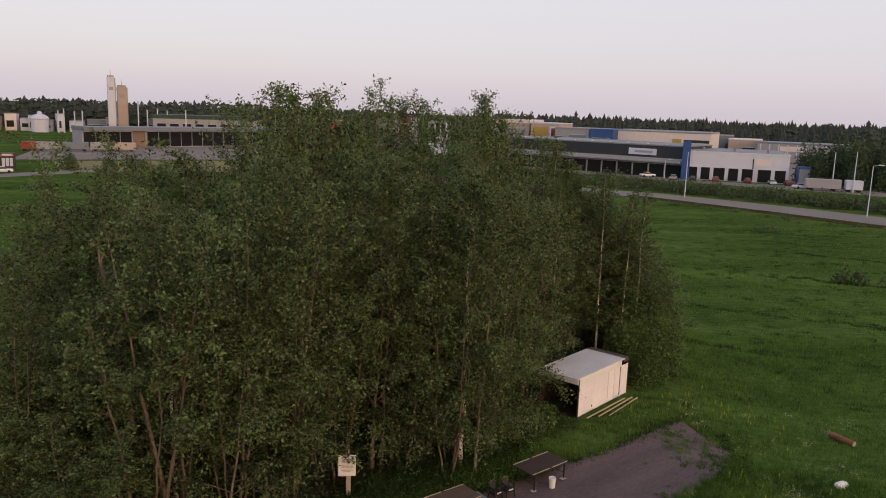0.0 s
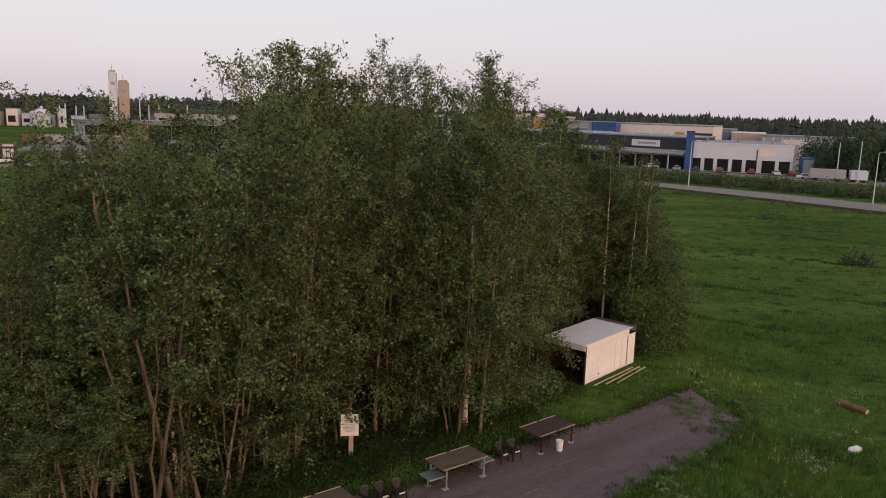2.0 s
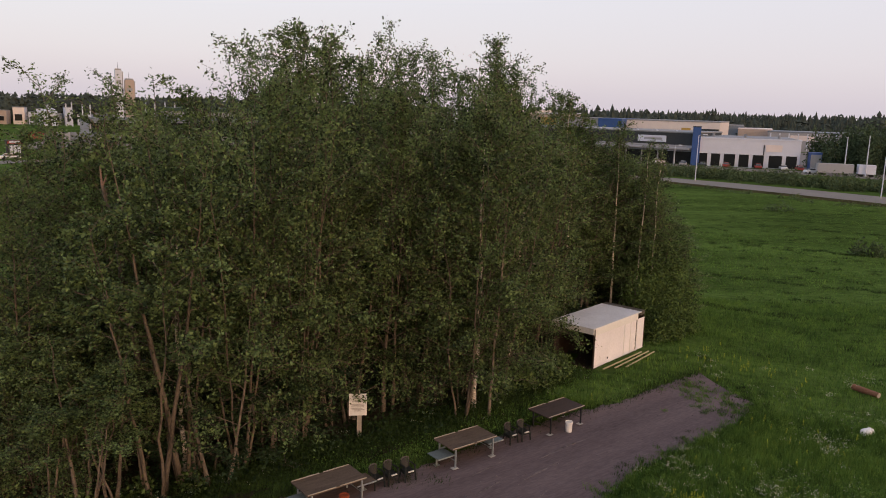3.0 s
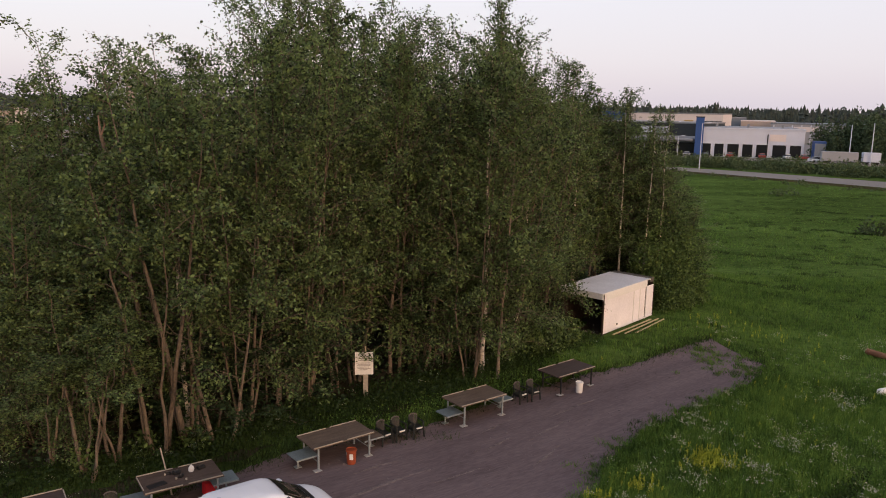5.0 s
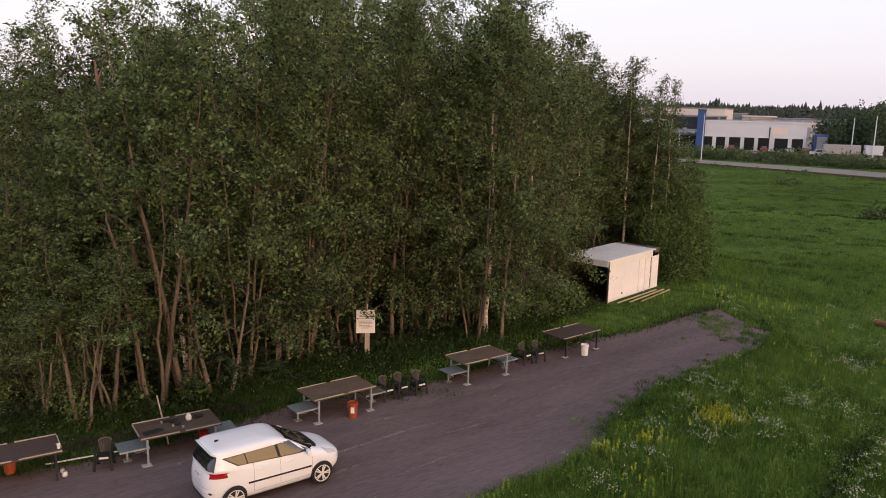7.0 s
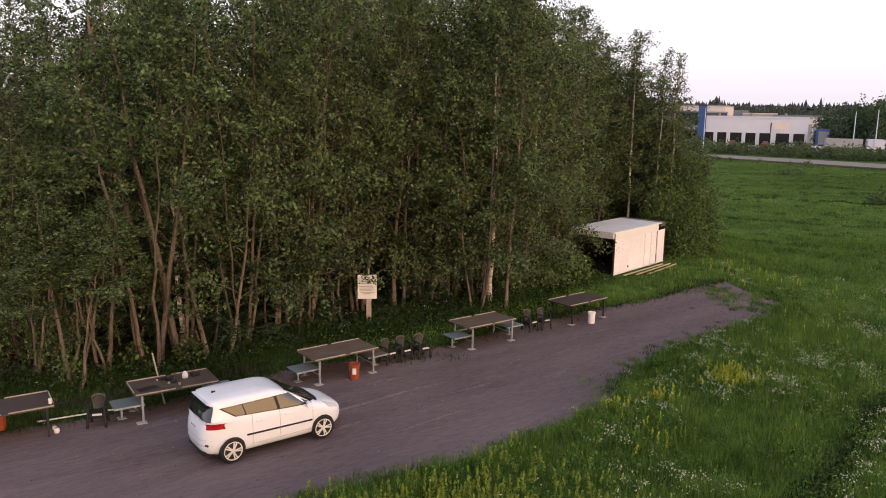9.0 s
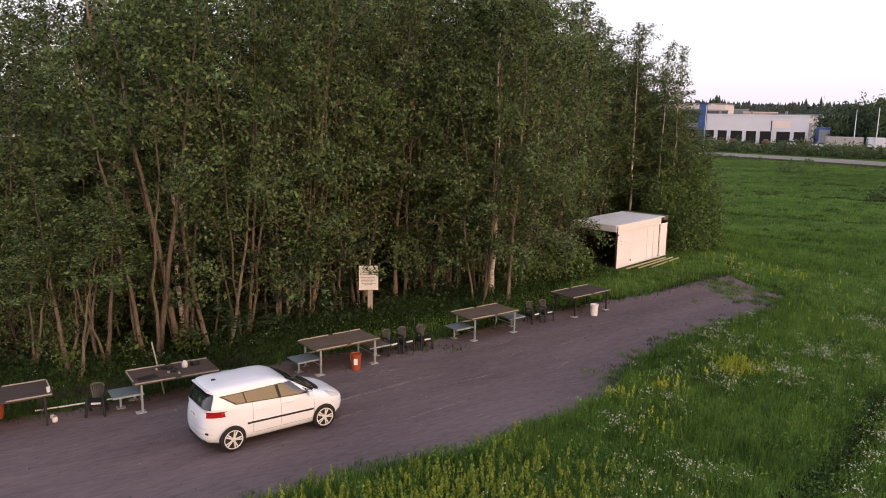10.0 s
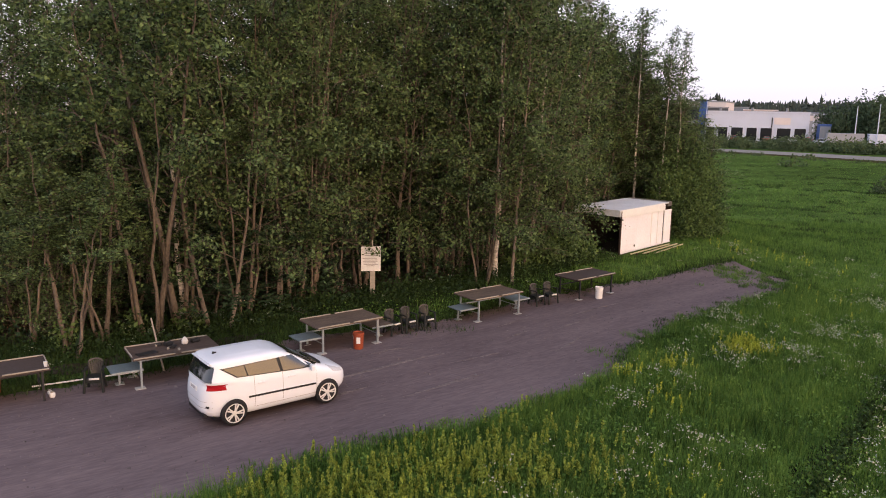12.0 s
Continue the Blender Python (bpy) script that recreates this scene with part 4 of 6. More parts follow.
# the body in level slices: height, rearmost x, foremost x, half width
SLICES = [(0.20, -1.76, 1.74, 0.730), (0.26, -1.86, 1.86, 0.785), (0.36, -1.915, 1.935, 0.822), (0.50, -1.935, 1.965, 0.842), (0.66, -1.935, 1.955, 0.848),
          (0.74, -1.93, 1.91, 0.847), (0.82, -1.92, 1.80, 0.845), (0.90, -1.905, 1.62, 0.840), (0.97, -1.885, 1.38, 0.833), (1.03, -1.865, 1.16, 0.822), (1.08, -1.845, 1.02, 0.810),
          (1.16, -1.81, 0.87, 0.788), (1.28, -1.755, 0.66, 0.750), (1.40, -1.705, 0.45, 0.712), (1.46, -1.70, 0.33, 0.692), (1.51, -1.69, 0.21, 0.665), (1.545, -1.66, 0.10, 0.625),
          (1.575, -1.56, -0.06, 0.545), (1.592, -1.38, -0.22, 0.430), (1.602, -1.05, -0.42, 0.240)]


def square(z):
    """How square the corners of a slice are: rounder below the windows than above."""
    return 4.6 + 3.0 * float(smooth((z - 0.98) / 0.16))


def slice_at(z):
    """Middle, half length and half width of the body at height z, smoothed."""
    zs = [r[0] for r in SLICES]
    back, fore, wide = (float(np.mean([np.interp(z + d, zs, [r[k] for r in SLICES]) for d in (-0.012, 0.0, 0.012)])) for k in (1, 2, 3))
    return (back + fore) / 2, (fore - back) / 2, wide


def side_y(x, z):
    mid, half, wide = slice_at(z)
    return wide * max(0.0, 1 - min(1.0, abs(x - mid) / half) ** square(z)) ** (1 / square(z))


def end_x(y, z, sign):
    """The foremost (1) or rearmost (-1) x of the body at that height and distance from its middle."""
    mid, half, wide = slice_at(z)
    return mid + sign * half * max(0.0, 1 - min(1.0, abs(y) / wide) ** square(z)) ** (1 / square(z))


def patch(name, rows, mat, parent, label=""):
    """A thin curved panel from rows of points."""
    n = len(rows[0])
    v = [Vector(p) * K for row in rows for p in row]
    f = [(i * n + j, i * n + j + 1, (i + 1) * n + j + 1, (i + 1) * n + j) for i in range(len(rows) - 1) for j in range(n - 1)]
    return mesh_object(name, v, f, mat, parent, True, label)


def side_patch(name, corners, side, proud, mat, parent, label=""):
    """A panel on the car's flank between lower and upper (x, z) lines."""
    (x0, z0), (x1, z1), (x2, z2), (x3, z3) = corners
    rows = []
    for i in range(7):
        t = i / 6
        row = []
        for j in range(13):
            s = j / 12
            x = (x0 + (x1 - x0) * s) * (1 - t) + (x3 + (x2 - x3) * s) * t
            z = (z0 + (z1 - z0) * s) * (1 - t) + (z3 + (z2 - z3) * s) * t
            row.append((x, side * (side_y(x, z) + proud), z))
        rows.append(row if side < 0 else row[::-1])
    return patch(name, rows, mat, parent, label)


def build_car():
    car = thing("car", pose(-5.76, 19.45, 0.045, 0, 0, 40.5), "white five-door compact car parked on the gravel track", "car")
    levels = np.concatenate([np.linspace(0.20, 1.5, 66), np.linspace(1.51, 1.602, 16)])
    turn = np.linspace(0, 2 * np.pi, 144, endpoint=False)
    verts = []
    for z in levels:
        mid, half, wide = slice_at(float(z))
        for a in turn:
            c, d = math.cos(a), math.sin(a)
            verts.append(Vector((mid + half * math.copysign(abs(c) ** (2 / square(z)), c), wide * math.copysign(abs(d) ** (2 / square(z)), d), z)) * K)
    n = len(turn)
    faces = [(i * n + j, i * n + (j + 1) % n, (i + 1) * n + (j + 1) % n, (i + 1) * n + j) for i in range(len(levels) - 1) for j in range(n)]
    faces += [tuple(reversed(range(n))), tuple(range((len(levels) - 1) * n, len(levels) * n))]
    mesh_object("body", verts, faces, M_CARWHITE, car, True, "white painted body")

    def tail_patch(name, low, high, out_low, out_high, mat, label, inner=None, side=1):
        """A panel that follows the rounded tail, from z low to high, as wide as given at foot and head."""
        grid = []
        for z in np.linspace(low, high, 11):
            q = (z - low) / (high - low)
            edge = out_low + (out_high - out_low) * q
            ys = np.linspace(-edge, edge, 25) if inner is None else np.linspace(inner, edge, 9) * side
            row = [(end_x(y, z, -1) - 0.007, y, z) for y in ys]
            grid.append(row if side < 0 and inner is not None else row[::-1])
        return patch(name, grid, mat, car, label)

    tail_patch("rear_window", 1.10, 1.455, 0.725, 0.625, M_GLASS_R, "dark rear window")
    for side in (-1, 1):
        lamp = tail_patch("tail_lamp", 0.90, 1.05, 0.80, 0.785, M_LAMP_RED, "pointed red tail lamp", 0.60, side)
        side_patch("lamp_tip", [(-1.80, 0.90), (-1.62, 0.925), (-1.36, 1.045), (-1.80, 1.05)], side, 0.006, M_LAMP_RED, lamp)
    for side in (-1, 1):
        side_patch("window_surround", [(-1.14, 1.150), (1.00, 1.030), (0.38, 1.435), (-1.52, 1.405)], side, 0.004, M_TRIM, car)
        for a in ([(-1.11, 1.168), (-0.88, 1.156), (-0.94, 1.405), (-1.45, 1.392)], [(-0.85, 1.154), (-0.03, 1.108), (-0.09, 1.425), (-0.91, 1.405)], [(0.05, 1.104), (0.74, 1.066), (0.36, 1.418), (-0.01, 1.425)], [(0.78, 1.064), (0.95, 1.053), (0.70, 1.19), (0.66, 1.21)]):
            side_patch("side_window", a, side, 0.008, M_GLASS, car, "tinted side window")
        part("side_moulding", box((0.03 * K, side * 0.850 * K, 0.615 * K), (1.80 * K, 0.02, 0.045), (0, 0.9, 0), bevel=0.006), M_TRIM, car, "black side moulding")
        for x, z0, z1 in ((-0.72, 0.36, 1.14), (0.02, 0.30, 1.10), (0.95, 0.42, 1.03)):
            side_patch("door_gap", [(x, z0), (x + 0.012, z0), (x + 0.012, z1), (x, z1)], side, 0.003, M_SEAM, car)
        side_patch("sill_gap", [(-0.72, 0.345), (0.98, 0.345), (0.98, 0.355), (-0.72, 0.355)], side, 0.003, M_SEAM, car)
        for x in (-0.52, 0.26):
            part("door_handle", box((x * K, side * 0.846 * K, 0.93 * K), (0.19, 0.035, 0.032), bevel=0.012), M_CARWHITE, car)
        mirror = part("wing_mirror", box((0.80 * K, side * 0.925 * K, 1.07 * K), (0.10, 0.18, 0.14), (0, 0, side * 12), bevel=0.035), M_CARWHITE, car, "white wing mirror")
        part("mirror_foot", box((0.84 * K, side * 0.83 * K, 1.035 * K), (0.07, 0.09, 0.04)), M_TRIM, mirror)
        part("reflector", box((end_x(0.62, 0.50, -1) * K, side * 0.62 * K, 0.50 * K), (0.03, 0.10, 0.05), (0, 0, -side * 20), bevel=0.008), M_TRIM, car)
        side_patch("headlight", [(1.46, 0.80), (1.78, 0.72), (1.74, 0.80), (1.30, 0.97)], side, 0.006, M_LAMP_CLEAR, car, "clear headlight")
    patch("windscreen", [[(end_x(y * w, z, 1) + 0.008, y * w, z + 0.012) for y in np.linspace(-1, 1, 15)] for z, w in zip(np.linspace(1.05, 1.475, 9), np.linspace(0.74, 0.59, 9))], M_GLASS, car, "tinted windscreen")
    patch("scuttle", [[(end_x(y, z, 1) + 0.006, y, z + 0.010) for y in np.linspace(-0.62, 0.62, 9)] for z in (1.0, 1.02, 1.045)], M_TRIM, car)
    patch("grille", [[(end_x(y, z, 1) + 0.006, y, z) for y in np.linspace(-0.42, 0.42, 9)] for z in (0.36, 0.44, 0.52)], M_TRIM, car)
    part("rear_spoiler", box((-1.675 * K, 0, 1.50 * K), (0.14, 1.08 * K, 0.03), (0, 4, 0), bevel=0.012), M_CARWHITE, car)
    part("rear_wiper", rod((end_x(0.0, 1.12, -1) * K - 0.015, 0.0, 1.12 * K), (end_x(0.3, 1.2, -1) * K - 0.015, 0.30, 1.20 * K), 0.009), M_TRIM, car)
    plate = part("number_plate", box((end_x(0, 0.87, -1) * K - 0.008, 0, 0.87 * K), (0.012, 0.46, 0.11), (0, 6, 0), bevel=0.004), M_WHITE, car)
    for yy in (-0.13, -0.06, 0.04, 0.11):
        part("plate_bar", box((end_x(0, 0.87, -1) * K - 0.015, yy, 0.87 * K), (0.006, 0.045, 0.06), (0, 6, 0)), M_INK, plate)
    for low, high, wide in ((0.47, 0.482, 0.70), (1.075, 1.087, 0.70), (0.62, 0.63, 0.80)):
        patch("hatch_gap", [[(end_x(y, z, -1) - 0.005, y, z) for y in np.linspace(wide, -wide, 17)] for z in (low, high)], M_SEAM, car)
    part("bumper_lip", box((-1.82 * K, 0, 0.26 * K), (0.10, 1.05 * K, 0.09), bevel=0.02), M_TRIM, car)
    part("aerial", box((-1.38 * K, 0, 1.60 * K), (0.10, 0.035, 0.06), (0, 12, 0), bevel=0.012), M_TRIM, car, "black fin aerial")
    part("underbody", box((-0.07 * K, 0, 0.23 * K), (3.2 * K, 1.2 * K, 0.14)), M_TRIM, car)
    for ax in (-1.245, 1.245):
        for side in (-1, 1):
            yy = side * 0.852 * K
            # flat black disc on the uncut flank paints the dark of the wheel opening
            arch = add_lathe(bmesh.new(), [(0.05, -0.01), (0.316 * K, -0.01), (0.328 * K, 0.0), (0.316 * K, 0.012), (0.05, 0.012)], 30)
            bmesh.ops.rotate(arch, verts=arch.verts, matrix=Euler((radians(90), 0, 0)).to_matrix())
            bmesh.ops.translate(arch, verts=arch.verts, vec=(ax * K, yy - side * 0.004, 0.33 * K))
            part("arch_shade_disc", arch, M_TRIM, car)
            wheel = new("wheel")
            wheel.parent = car
            wheel.matrix_basis = pose(ax * K, side * 0.76 * K, 0.308 * K, 90 * (1 if side < 0 else -1), 0, 0)
            r = 0.308 * K
            part("tyre", add_lathe(bmesh.new(), [(r * 0.72, -0.09), (r * 0.93, -0.09), (r, -0.06), (r, 0.085), (r * 0.96, 0.105), (r * 0.79, 0.112), (r * 0.75, 0.09)], 32, caps=False), M_TYRE, wheel, smooth=True)
            rim = add_lathe(bmesh.new(), [(r * 0.75, 0.02), (r * 0.76, 0.085), (r * 0.73, 0.085), (r * 0.71, 0.04), (r * 0.2, 0.035)], 32)
            part("rim", rim, M_TRIM, wheel)
            for k in range(10):
                a = 6.28319 * (k // 2) / 5 + (0.16 if k % 2 else -0.16)
                part("spoke", box((r * 0.40 * math.cos(a), r * 0.40 * math.sin(a), 0.094), (r * 0.68, 0.036, 0.034), (0, 0, math.degrees(a)), bevel=0.008), M_RIM, wheel)
            part("rim_ring", add_lathe(bmesh.new(), [(r * 0.69, 0.08), (r * 0.78, 0.09), (r * 0.78, 0.114), (r * 0.71, 0.114), (r * 0.69, 0.08)], 32, caps=False), M_RIM, wheel, "silver alloy rim")
            part("hub_cap", add_lathe(bmesh.new(), [(r * 0.19, 0.07), (r * 0.19, 0.105), (r * 0.1, 0.115)], 14), M_RIM, wheel)


build_car()


# ---- the trading estate beyond the meadow ----
# white lowered and blued: the hall front's cool shade is in this colour
M_HALL_W = material("white_cladding_shade_tint", (0.54, 0.58, 0.69), 0.6, vary=0.08, scale=0.3, fine=3, bump=0.05)
M_HALL_C = material("cream_sheet_cladding", (0.66, 0.60, 0.595), 0.6, vary=0.08, scale=0.3, fine=3, bump=0.05)
M_HALL_G = material("grey_sheet_cladding", (0.30, 0.31, 0.34), 0.6, vary=0.10, scale=0.3, fine=3, bump=0.05)
M_HALL_B = material("blue_sheet_cladding", (0.035, 0.085, 0.26), 0.5, vary=0.15, scale=0.3, fine=3, bump=0.05)
M_HALL_D = material("dark_fascia", (0.030, 0.036, 0.042), 0.6, vary=0.2, scale=0.3, fine=3, bump=0.05)
M_HALL_T = material("tan_cladding", (0.40, 0.335, 0.30), 0.7, vary=0.15, scale=0.3, fine=3, bump=0.05)
M_HALL_R = material("red_cladding", (0.26, 0.05, 0.045), 0.6, vary=0.15, scale=0.3, fine=3, bump=0.05)
M_BRICK = material("brown_brick_wall", (0.22, 0.16, 0.125), 0.85, vary=0.2, scale=0.5, fine=6, bump=0.1)
M_ROOF = material("grey_roofing", (0.24, 0.25, 0.27), 0.8, vary=0.15, scale=0.2, fine=2, bump=0.05)
M_ROOF_BL = material("blue_grey_roofing", (0.17, 0.20, 0.24), 0.6, vary=0.12, scale=0.2, fine=2, bump=0.05)
M_ROOF_GN = material("dark_green_roofing", (0.035, 0.065, 0.055), 0.7, vary=0.15, scale=0.2, fine=2, bump=0.05)
M_GLASS_F = glass_material("shop_glass", (0.014, 0.016, 0.019), 0.15)
M_GLASS_F.node_tree.nodes["Principled BSDF"].inputs["Specular IOR Level"].default_value = 0.3
M_YEL = material("yellow_sign_paint", (0.42, 0.28, 0.07), 0.6, vary=0.1, bump=0)
M_DRY = material("dry_yellow_turf", (0.17, 0.145, 0.06), 0.95, vary=0.35, scale=0.15, fine=1.5, bump=0.3, dist=0.1)
# spruce green lifted towards grey: aerial haze put into the colour
M_SPRUCE = material("hazy_spruce_green", (0.040, 0.052, 0.042), 0.9, vary=0.4, island=0.3, scale=0.05, fine=1, bump=0)
M_PALE = material("pale_yard_gravel", (0.22, 0.195, 0.185), 0.95, spec=0.0, vary=0.2, scale=0.1, fine=1.5, bump=0.2)
# both far leaf greens are paler for the haze of distance
M_FARLEAF = material("hazy_leaf_green", (0.075, 0.108, 0.045), 0.8, vary=0.4, island=0.3, scale=0.1, fine=1, bump=0, transmit=0.15)
M_FARLEAF_T = material("hazy_tree_green", (0.064, 0.096, 0.044), 0.8, vary=0.4, island=0.3, scale=0.1, fine=1, bump=0, transmit=0.15)
M_VERGE = material("brownish_verge", (0.050, 0.046, 0.022), 0.95, spec=0.0, vary=0.5, scale=0.2, fine=2, bump=0.5, dist=0.1)


def hall(name, a, b, depth, height, wall, roof, label, openings=(), parapet=0.5, category="building", overhang=0.0):
    """A flat-roofed hall on the line a-b, its front to the viewer's side; openings are (u0, u1, z0, z1, material, part name)."""
    a, b = Vector((*a, 0)), Vector((*b, 0))
    run = b - a
    L = run.length
    h = thing(name, pose(a.x, a.y, -0.2, 0, 0, math.degrees(math.atan2(run.y, run.x))) @ Matrix.Diagonal((1, 1, 0.93, 1)), label, category)
    part("wall", box((L / 2, depth / 2, height / 2), (L, depth, height), bevel=0.05), wall, h)
    part("roof", box((L / 2, depth / 2 - overhang / 2, height + parapet / 2), (L + 0.3, depth + 0.3 + overhang, parapet), bevel=0.05), roof, h)
    for u0, u1, z0, z1, mat, kind in openings:
        frame_part = part(kind, box(((u0 + u1) / 2, -0.03, (z0 + z1) / 2), (u1 - u0, 0.14, z1 - z0)), mat, h)
        if kind in ("window", "bay_door") and u1 - u0 > 1.0:
            part("frame", box(((u0 + u1) / 2, -0.12, z1 + 0.06), (u1 - u0 + 0.2, 0.1, 0.14)), M_HALL_W, frame_part)
    return h


def white_hall():
    bays = [(0.7, 3.0), (4.0, 6.4), (7.4, 10.4), (11.4, 14.0), (15.0, 17.8), (19.2, 22.6), (23.6, 26.4)]
    op = [(u0, u1, 0.2, 3.9, M_GLASS_F, "bay_door") for u0, u1 in bays]
    op += [(18.2, 22.4, 5.0, 7.0, M_HALL_C, "sign_panel"), (17.6, 17.9, 0.5, 7.0, M_HALL_D, "drainpipe")]
    h = hall("trade_hall", (59.77, 223.28), (86.15, 216.87), 30, 8.3, M_HALL_W, M_HALL_W, "white flat-roofed trade hall with a row of dark bay doors", op, 0.4)
    part("roof_deck", box((13.6, 15.2, 8.74), (26.3, 29.0, 0.06)), M_ROOF, h, "dark roofing felt")
    for u in (4.5, 13.0, 22.0):
        part("roof_vent", rod((u, 6, 8.6), (u, 6, 9.8), 0.35, seg=8), M_ROOF, h)


def dark_hall():
    L = 62.0
    op = [(0, L - 0.2, 6.0, 9.6, M_HALL_D, "fascia"), (0, L - 0.2, 4.2, 5.9, M_HALL_G, "canopy"), (0, L - 0.4, 0.2, 4.0, M_GLASS_F, "window")]
    h = hall("showroom", (7.50, 259.39), (58.71, 224.92), 26, 9.6, M_HALL_D, M_ROOF, "dark glass-fronted showroom with a black fascia and grey canopy", op, 0.4)
    part("sign_panel", box((49.8, -0.25, 7.6), (8.6, 0.3, 2.0)), M_HALL_W, h, "white sign panel")
    part("lettering_bar", box((50.2, -0.43, 7.6), (5.6, 0.06, 0.7)), M_HALL_G, h, "grey bar of lettering")
    for u in range(2, 62, 5):
        part("column", box((u, -0.4, 2.2), (0.35, 0.35, 4.4)), M_HALL_G, h)
    for u in range(3, 60, 6):
        part("roof_lamp", box((u, 0.4, 10.15), (0.5, 0.5, 0.4), bevel=0.05), M_HALL_W, h)
    part("canopy_slab", box((L / 2, -1.6, 4.9), (L, 3.0, 0.5)), M_HALL_G, h)
    pylon = thing("sign_pylon", pose(59.41, 223.04, -0.2, 0, 0, -15), "tall blue sign pylon between the two halls", "sign")
    part("column", box((0, 0, 5.4), (2.2, 1.2, 10.8), bevel=0.05), M_HALL_B, pylon)
    part("cap", box((0, 0, 10.9), (2.4, 1.4, 0.3)), M_HALL_D, pylon)


white_hall()
dark_hall()
h = hall("warehouse", (52.41, 320.80), (89.98, 306.04), 40, 12.3, M_HALL_C, M_ROOF, "long cream warehouse with a yellow and black sign band",
         [(26, 29.5, 8.2, 9.8, M_YEL, "sign_shape"), (30.5, 40.0, 8.4, 9.6, M_HALL_D, "lettering_bar"), (1, 12, 3.0, 7.5, M_GLASS_F, "window")], 0.5)
hall("warehouse", (44.25, 313.53), (52.89, 310.12), 30, 12.5, M_HALL_B, M_HALL_B, "tall blue warehouse block", [(1, 8, 2, 9, M_HALL_D, "bay_door")], 0.4)
hall("warehouse", (31.06, 320.41), (44.22, 314.71), 30, 12.3, M_HALL_G, M_ROOF, "grey warehouse with a flat roof and lit roof vents", [(6, 13, 4, 10, M_ROOF_BL, "bay_door"), (1, 5, 6, 9, M_GLASS_F, "window")], 0.6)
hall("shop", (22.51, 344.02), (34.24, 339.48), 24, 14.0, M_HALL_T, M_HALL_W, "yellowish shop building with a red sign shape", [(1, 8, 7, 12.5, M_YEL, "sign_panel"), (8.6, 12, 7, 12.8, M_HALL_W, "sign_panel"), (9.4, 11.4, 8, 12, M_HALL_R, "sign_shape")], 0.5)
hall("shop", (2.74, 353.16), (21.98, 346.38), 24, 13.8, M_HALL_T, M_HALL_C, "tan shop building with a pale roof band", [(2, 19, 6, 11.5, M_HALL_G, "window"), (3, 8, 12, 15.4, M_HALL_C, "sign_panel")], 1.8)
hall("warehouse", (101.35, 364.46), (116.34, 359.99), 25, 10.6, M_ROOF_BL, M_ROOF, "low blue-grey warehouse behind the trade hall", [(2, 7, 1, 6, M_HALL_D, "bay_door")], 0.4)
hall("warehouse", (110.17, 347.99), (123.30, 343.48), 25, 9.4, M_HALL_T, M_HALL_C, "small beige warehouse with a shallow roof", [(6, 11, 1, 6, M_HALL_D, "bay_door")], 0.4)
hall("warehouse", (119.72, 338.66), (154.47, 325.04), 25, 8.5, M_HALL_G, M_ROOF_BL, "long grey warehouse with upright ribs", [(k * 3.6 + 1, k * 3.6 + 1.5, 0.5, 8.2, M_HALL_W, "rib") for k in range(10)] + [(9, 18, 5.2, 7.4, M_HALL_C, "sign_panel")], 0.6)

LX = [(u * 4.4 + 0.6, u * 4.4 + 4.7, 0.4, 6.2, M_GLASS_F, "window") for u in range(4)] + [(24.0 + u * 4.6, 28.3 + u * 4.6, 0.4, 6.2, M_GLASS_F, "window") for u in range(15)] + [(18.4, 23.2, 0, 7.4, M_BRICK, "brick_pier")]
hall("showroom", (-139.0, 264.5), (-78.94, 337.36), 8, 6.6, M_HALL_G, M_ROOF_BL, "long low showroom with a glass front and blue-grey roof edge", LX, 1.5, overhang=2.0)
hall("factory", (-161.44, 376.24), (-111.62, 393.78), 30, 9.6, M_HALL_G, M_ROOF_GN, "grey factory with a dark green roof edge", [(k * 6 + 2, k * 6 + 6, 3, 7, M_GLASS_F, "window") for k in range(8)], 2.0)
hall("factory", (-268.0, 348.63), (-241.0, 361.01), 20, 9.0, M_HALL_T, M_ROOF, "brown brick factory building", [(k * 4 + 1, k * 4 + 3, 4, 6, M_GLASS_F, "window") for k in range(5)])
WORKS = ((-250.0, 380.0, 6, 7.4, M_HALL_T), (-243.0, 386.0, 5, 9.2, M_HALL_C), (-237.0, 389.5, 6, 6.8, M_HALL_W), (-230.0, 385.0, 4, 8.6, M_HALL_W), (-225.0, 388.0, 5, 6.2, M_HALL_G), (-219.0, 392.0, 3, 9.8, M_HALL_W),
         (-214.5, 396.0, 6, 6.0, M_HALL_W), (-207.0, 400.0, 9, 7.0, M_ROOF_BL), (-198.0, 402.0, 7, 8.4, M_HALL_G), (-178.0, 408.0, 14, 8.2, M_ROOF_BL), (-163.0, 402.0, 11, 7.2, M_HALL_C), (-152.0, 404.0, 8, 9.0, M_HALL_G))
for x, y, w, hh, mat in WORKS:
    hall("outbuilding", (x, y), (x + w, y + 2), 8, hh, mat, M_ROOF, "small works building among the factory sheds", [(0.8, w - 0.8, 2, hh * 0.6, M_GLASS_F, "window")], 0.3)
tank = thing("storage_tank", pose(-221.0, 380.0, -0.2) @ Matrix.Diagonal((0.78, 0.78, 0.9, 1)), "white domed storage tank of the works", "tank")
part("shell", add_lathe(bmesh.new(), [(5.2, 0), (5.2, 7.0), (5.6, 7.2), (5.6, 7.8), (4.6, 9.0), (2.6, 9.8), (0.6, 10.2)], 20), M_HALL_W, tank)
part("cap", add_lathe(bmesh.new(), [(1.4, 10.0), (1.4, 11.2), (0.4, 11.6)], 12), M_HALL_W, tank)


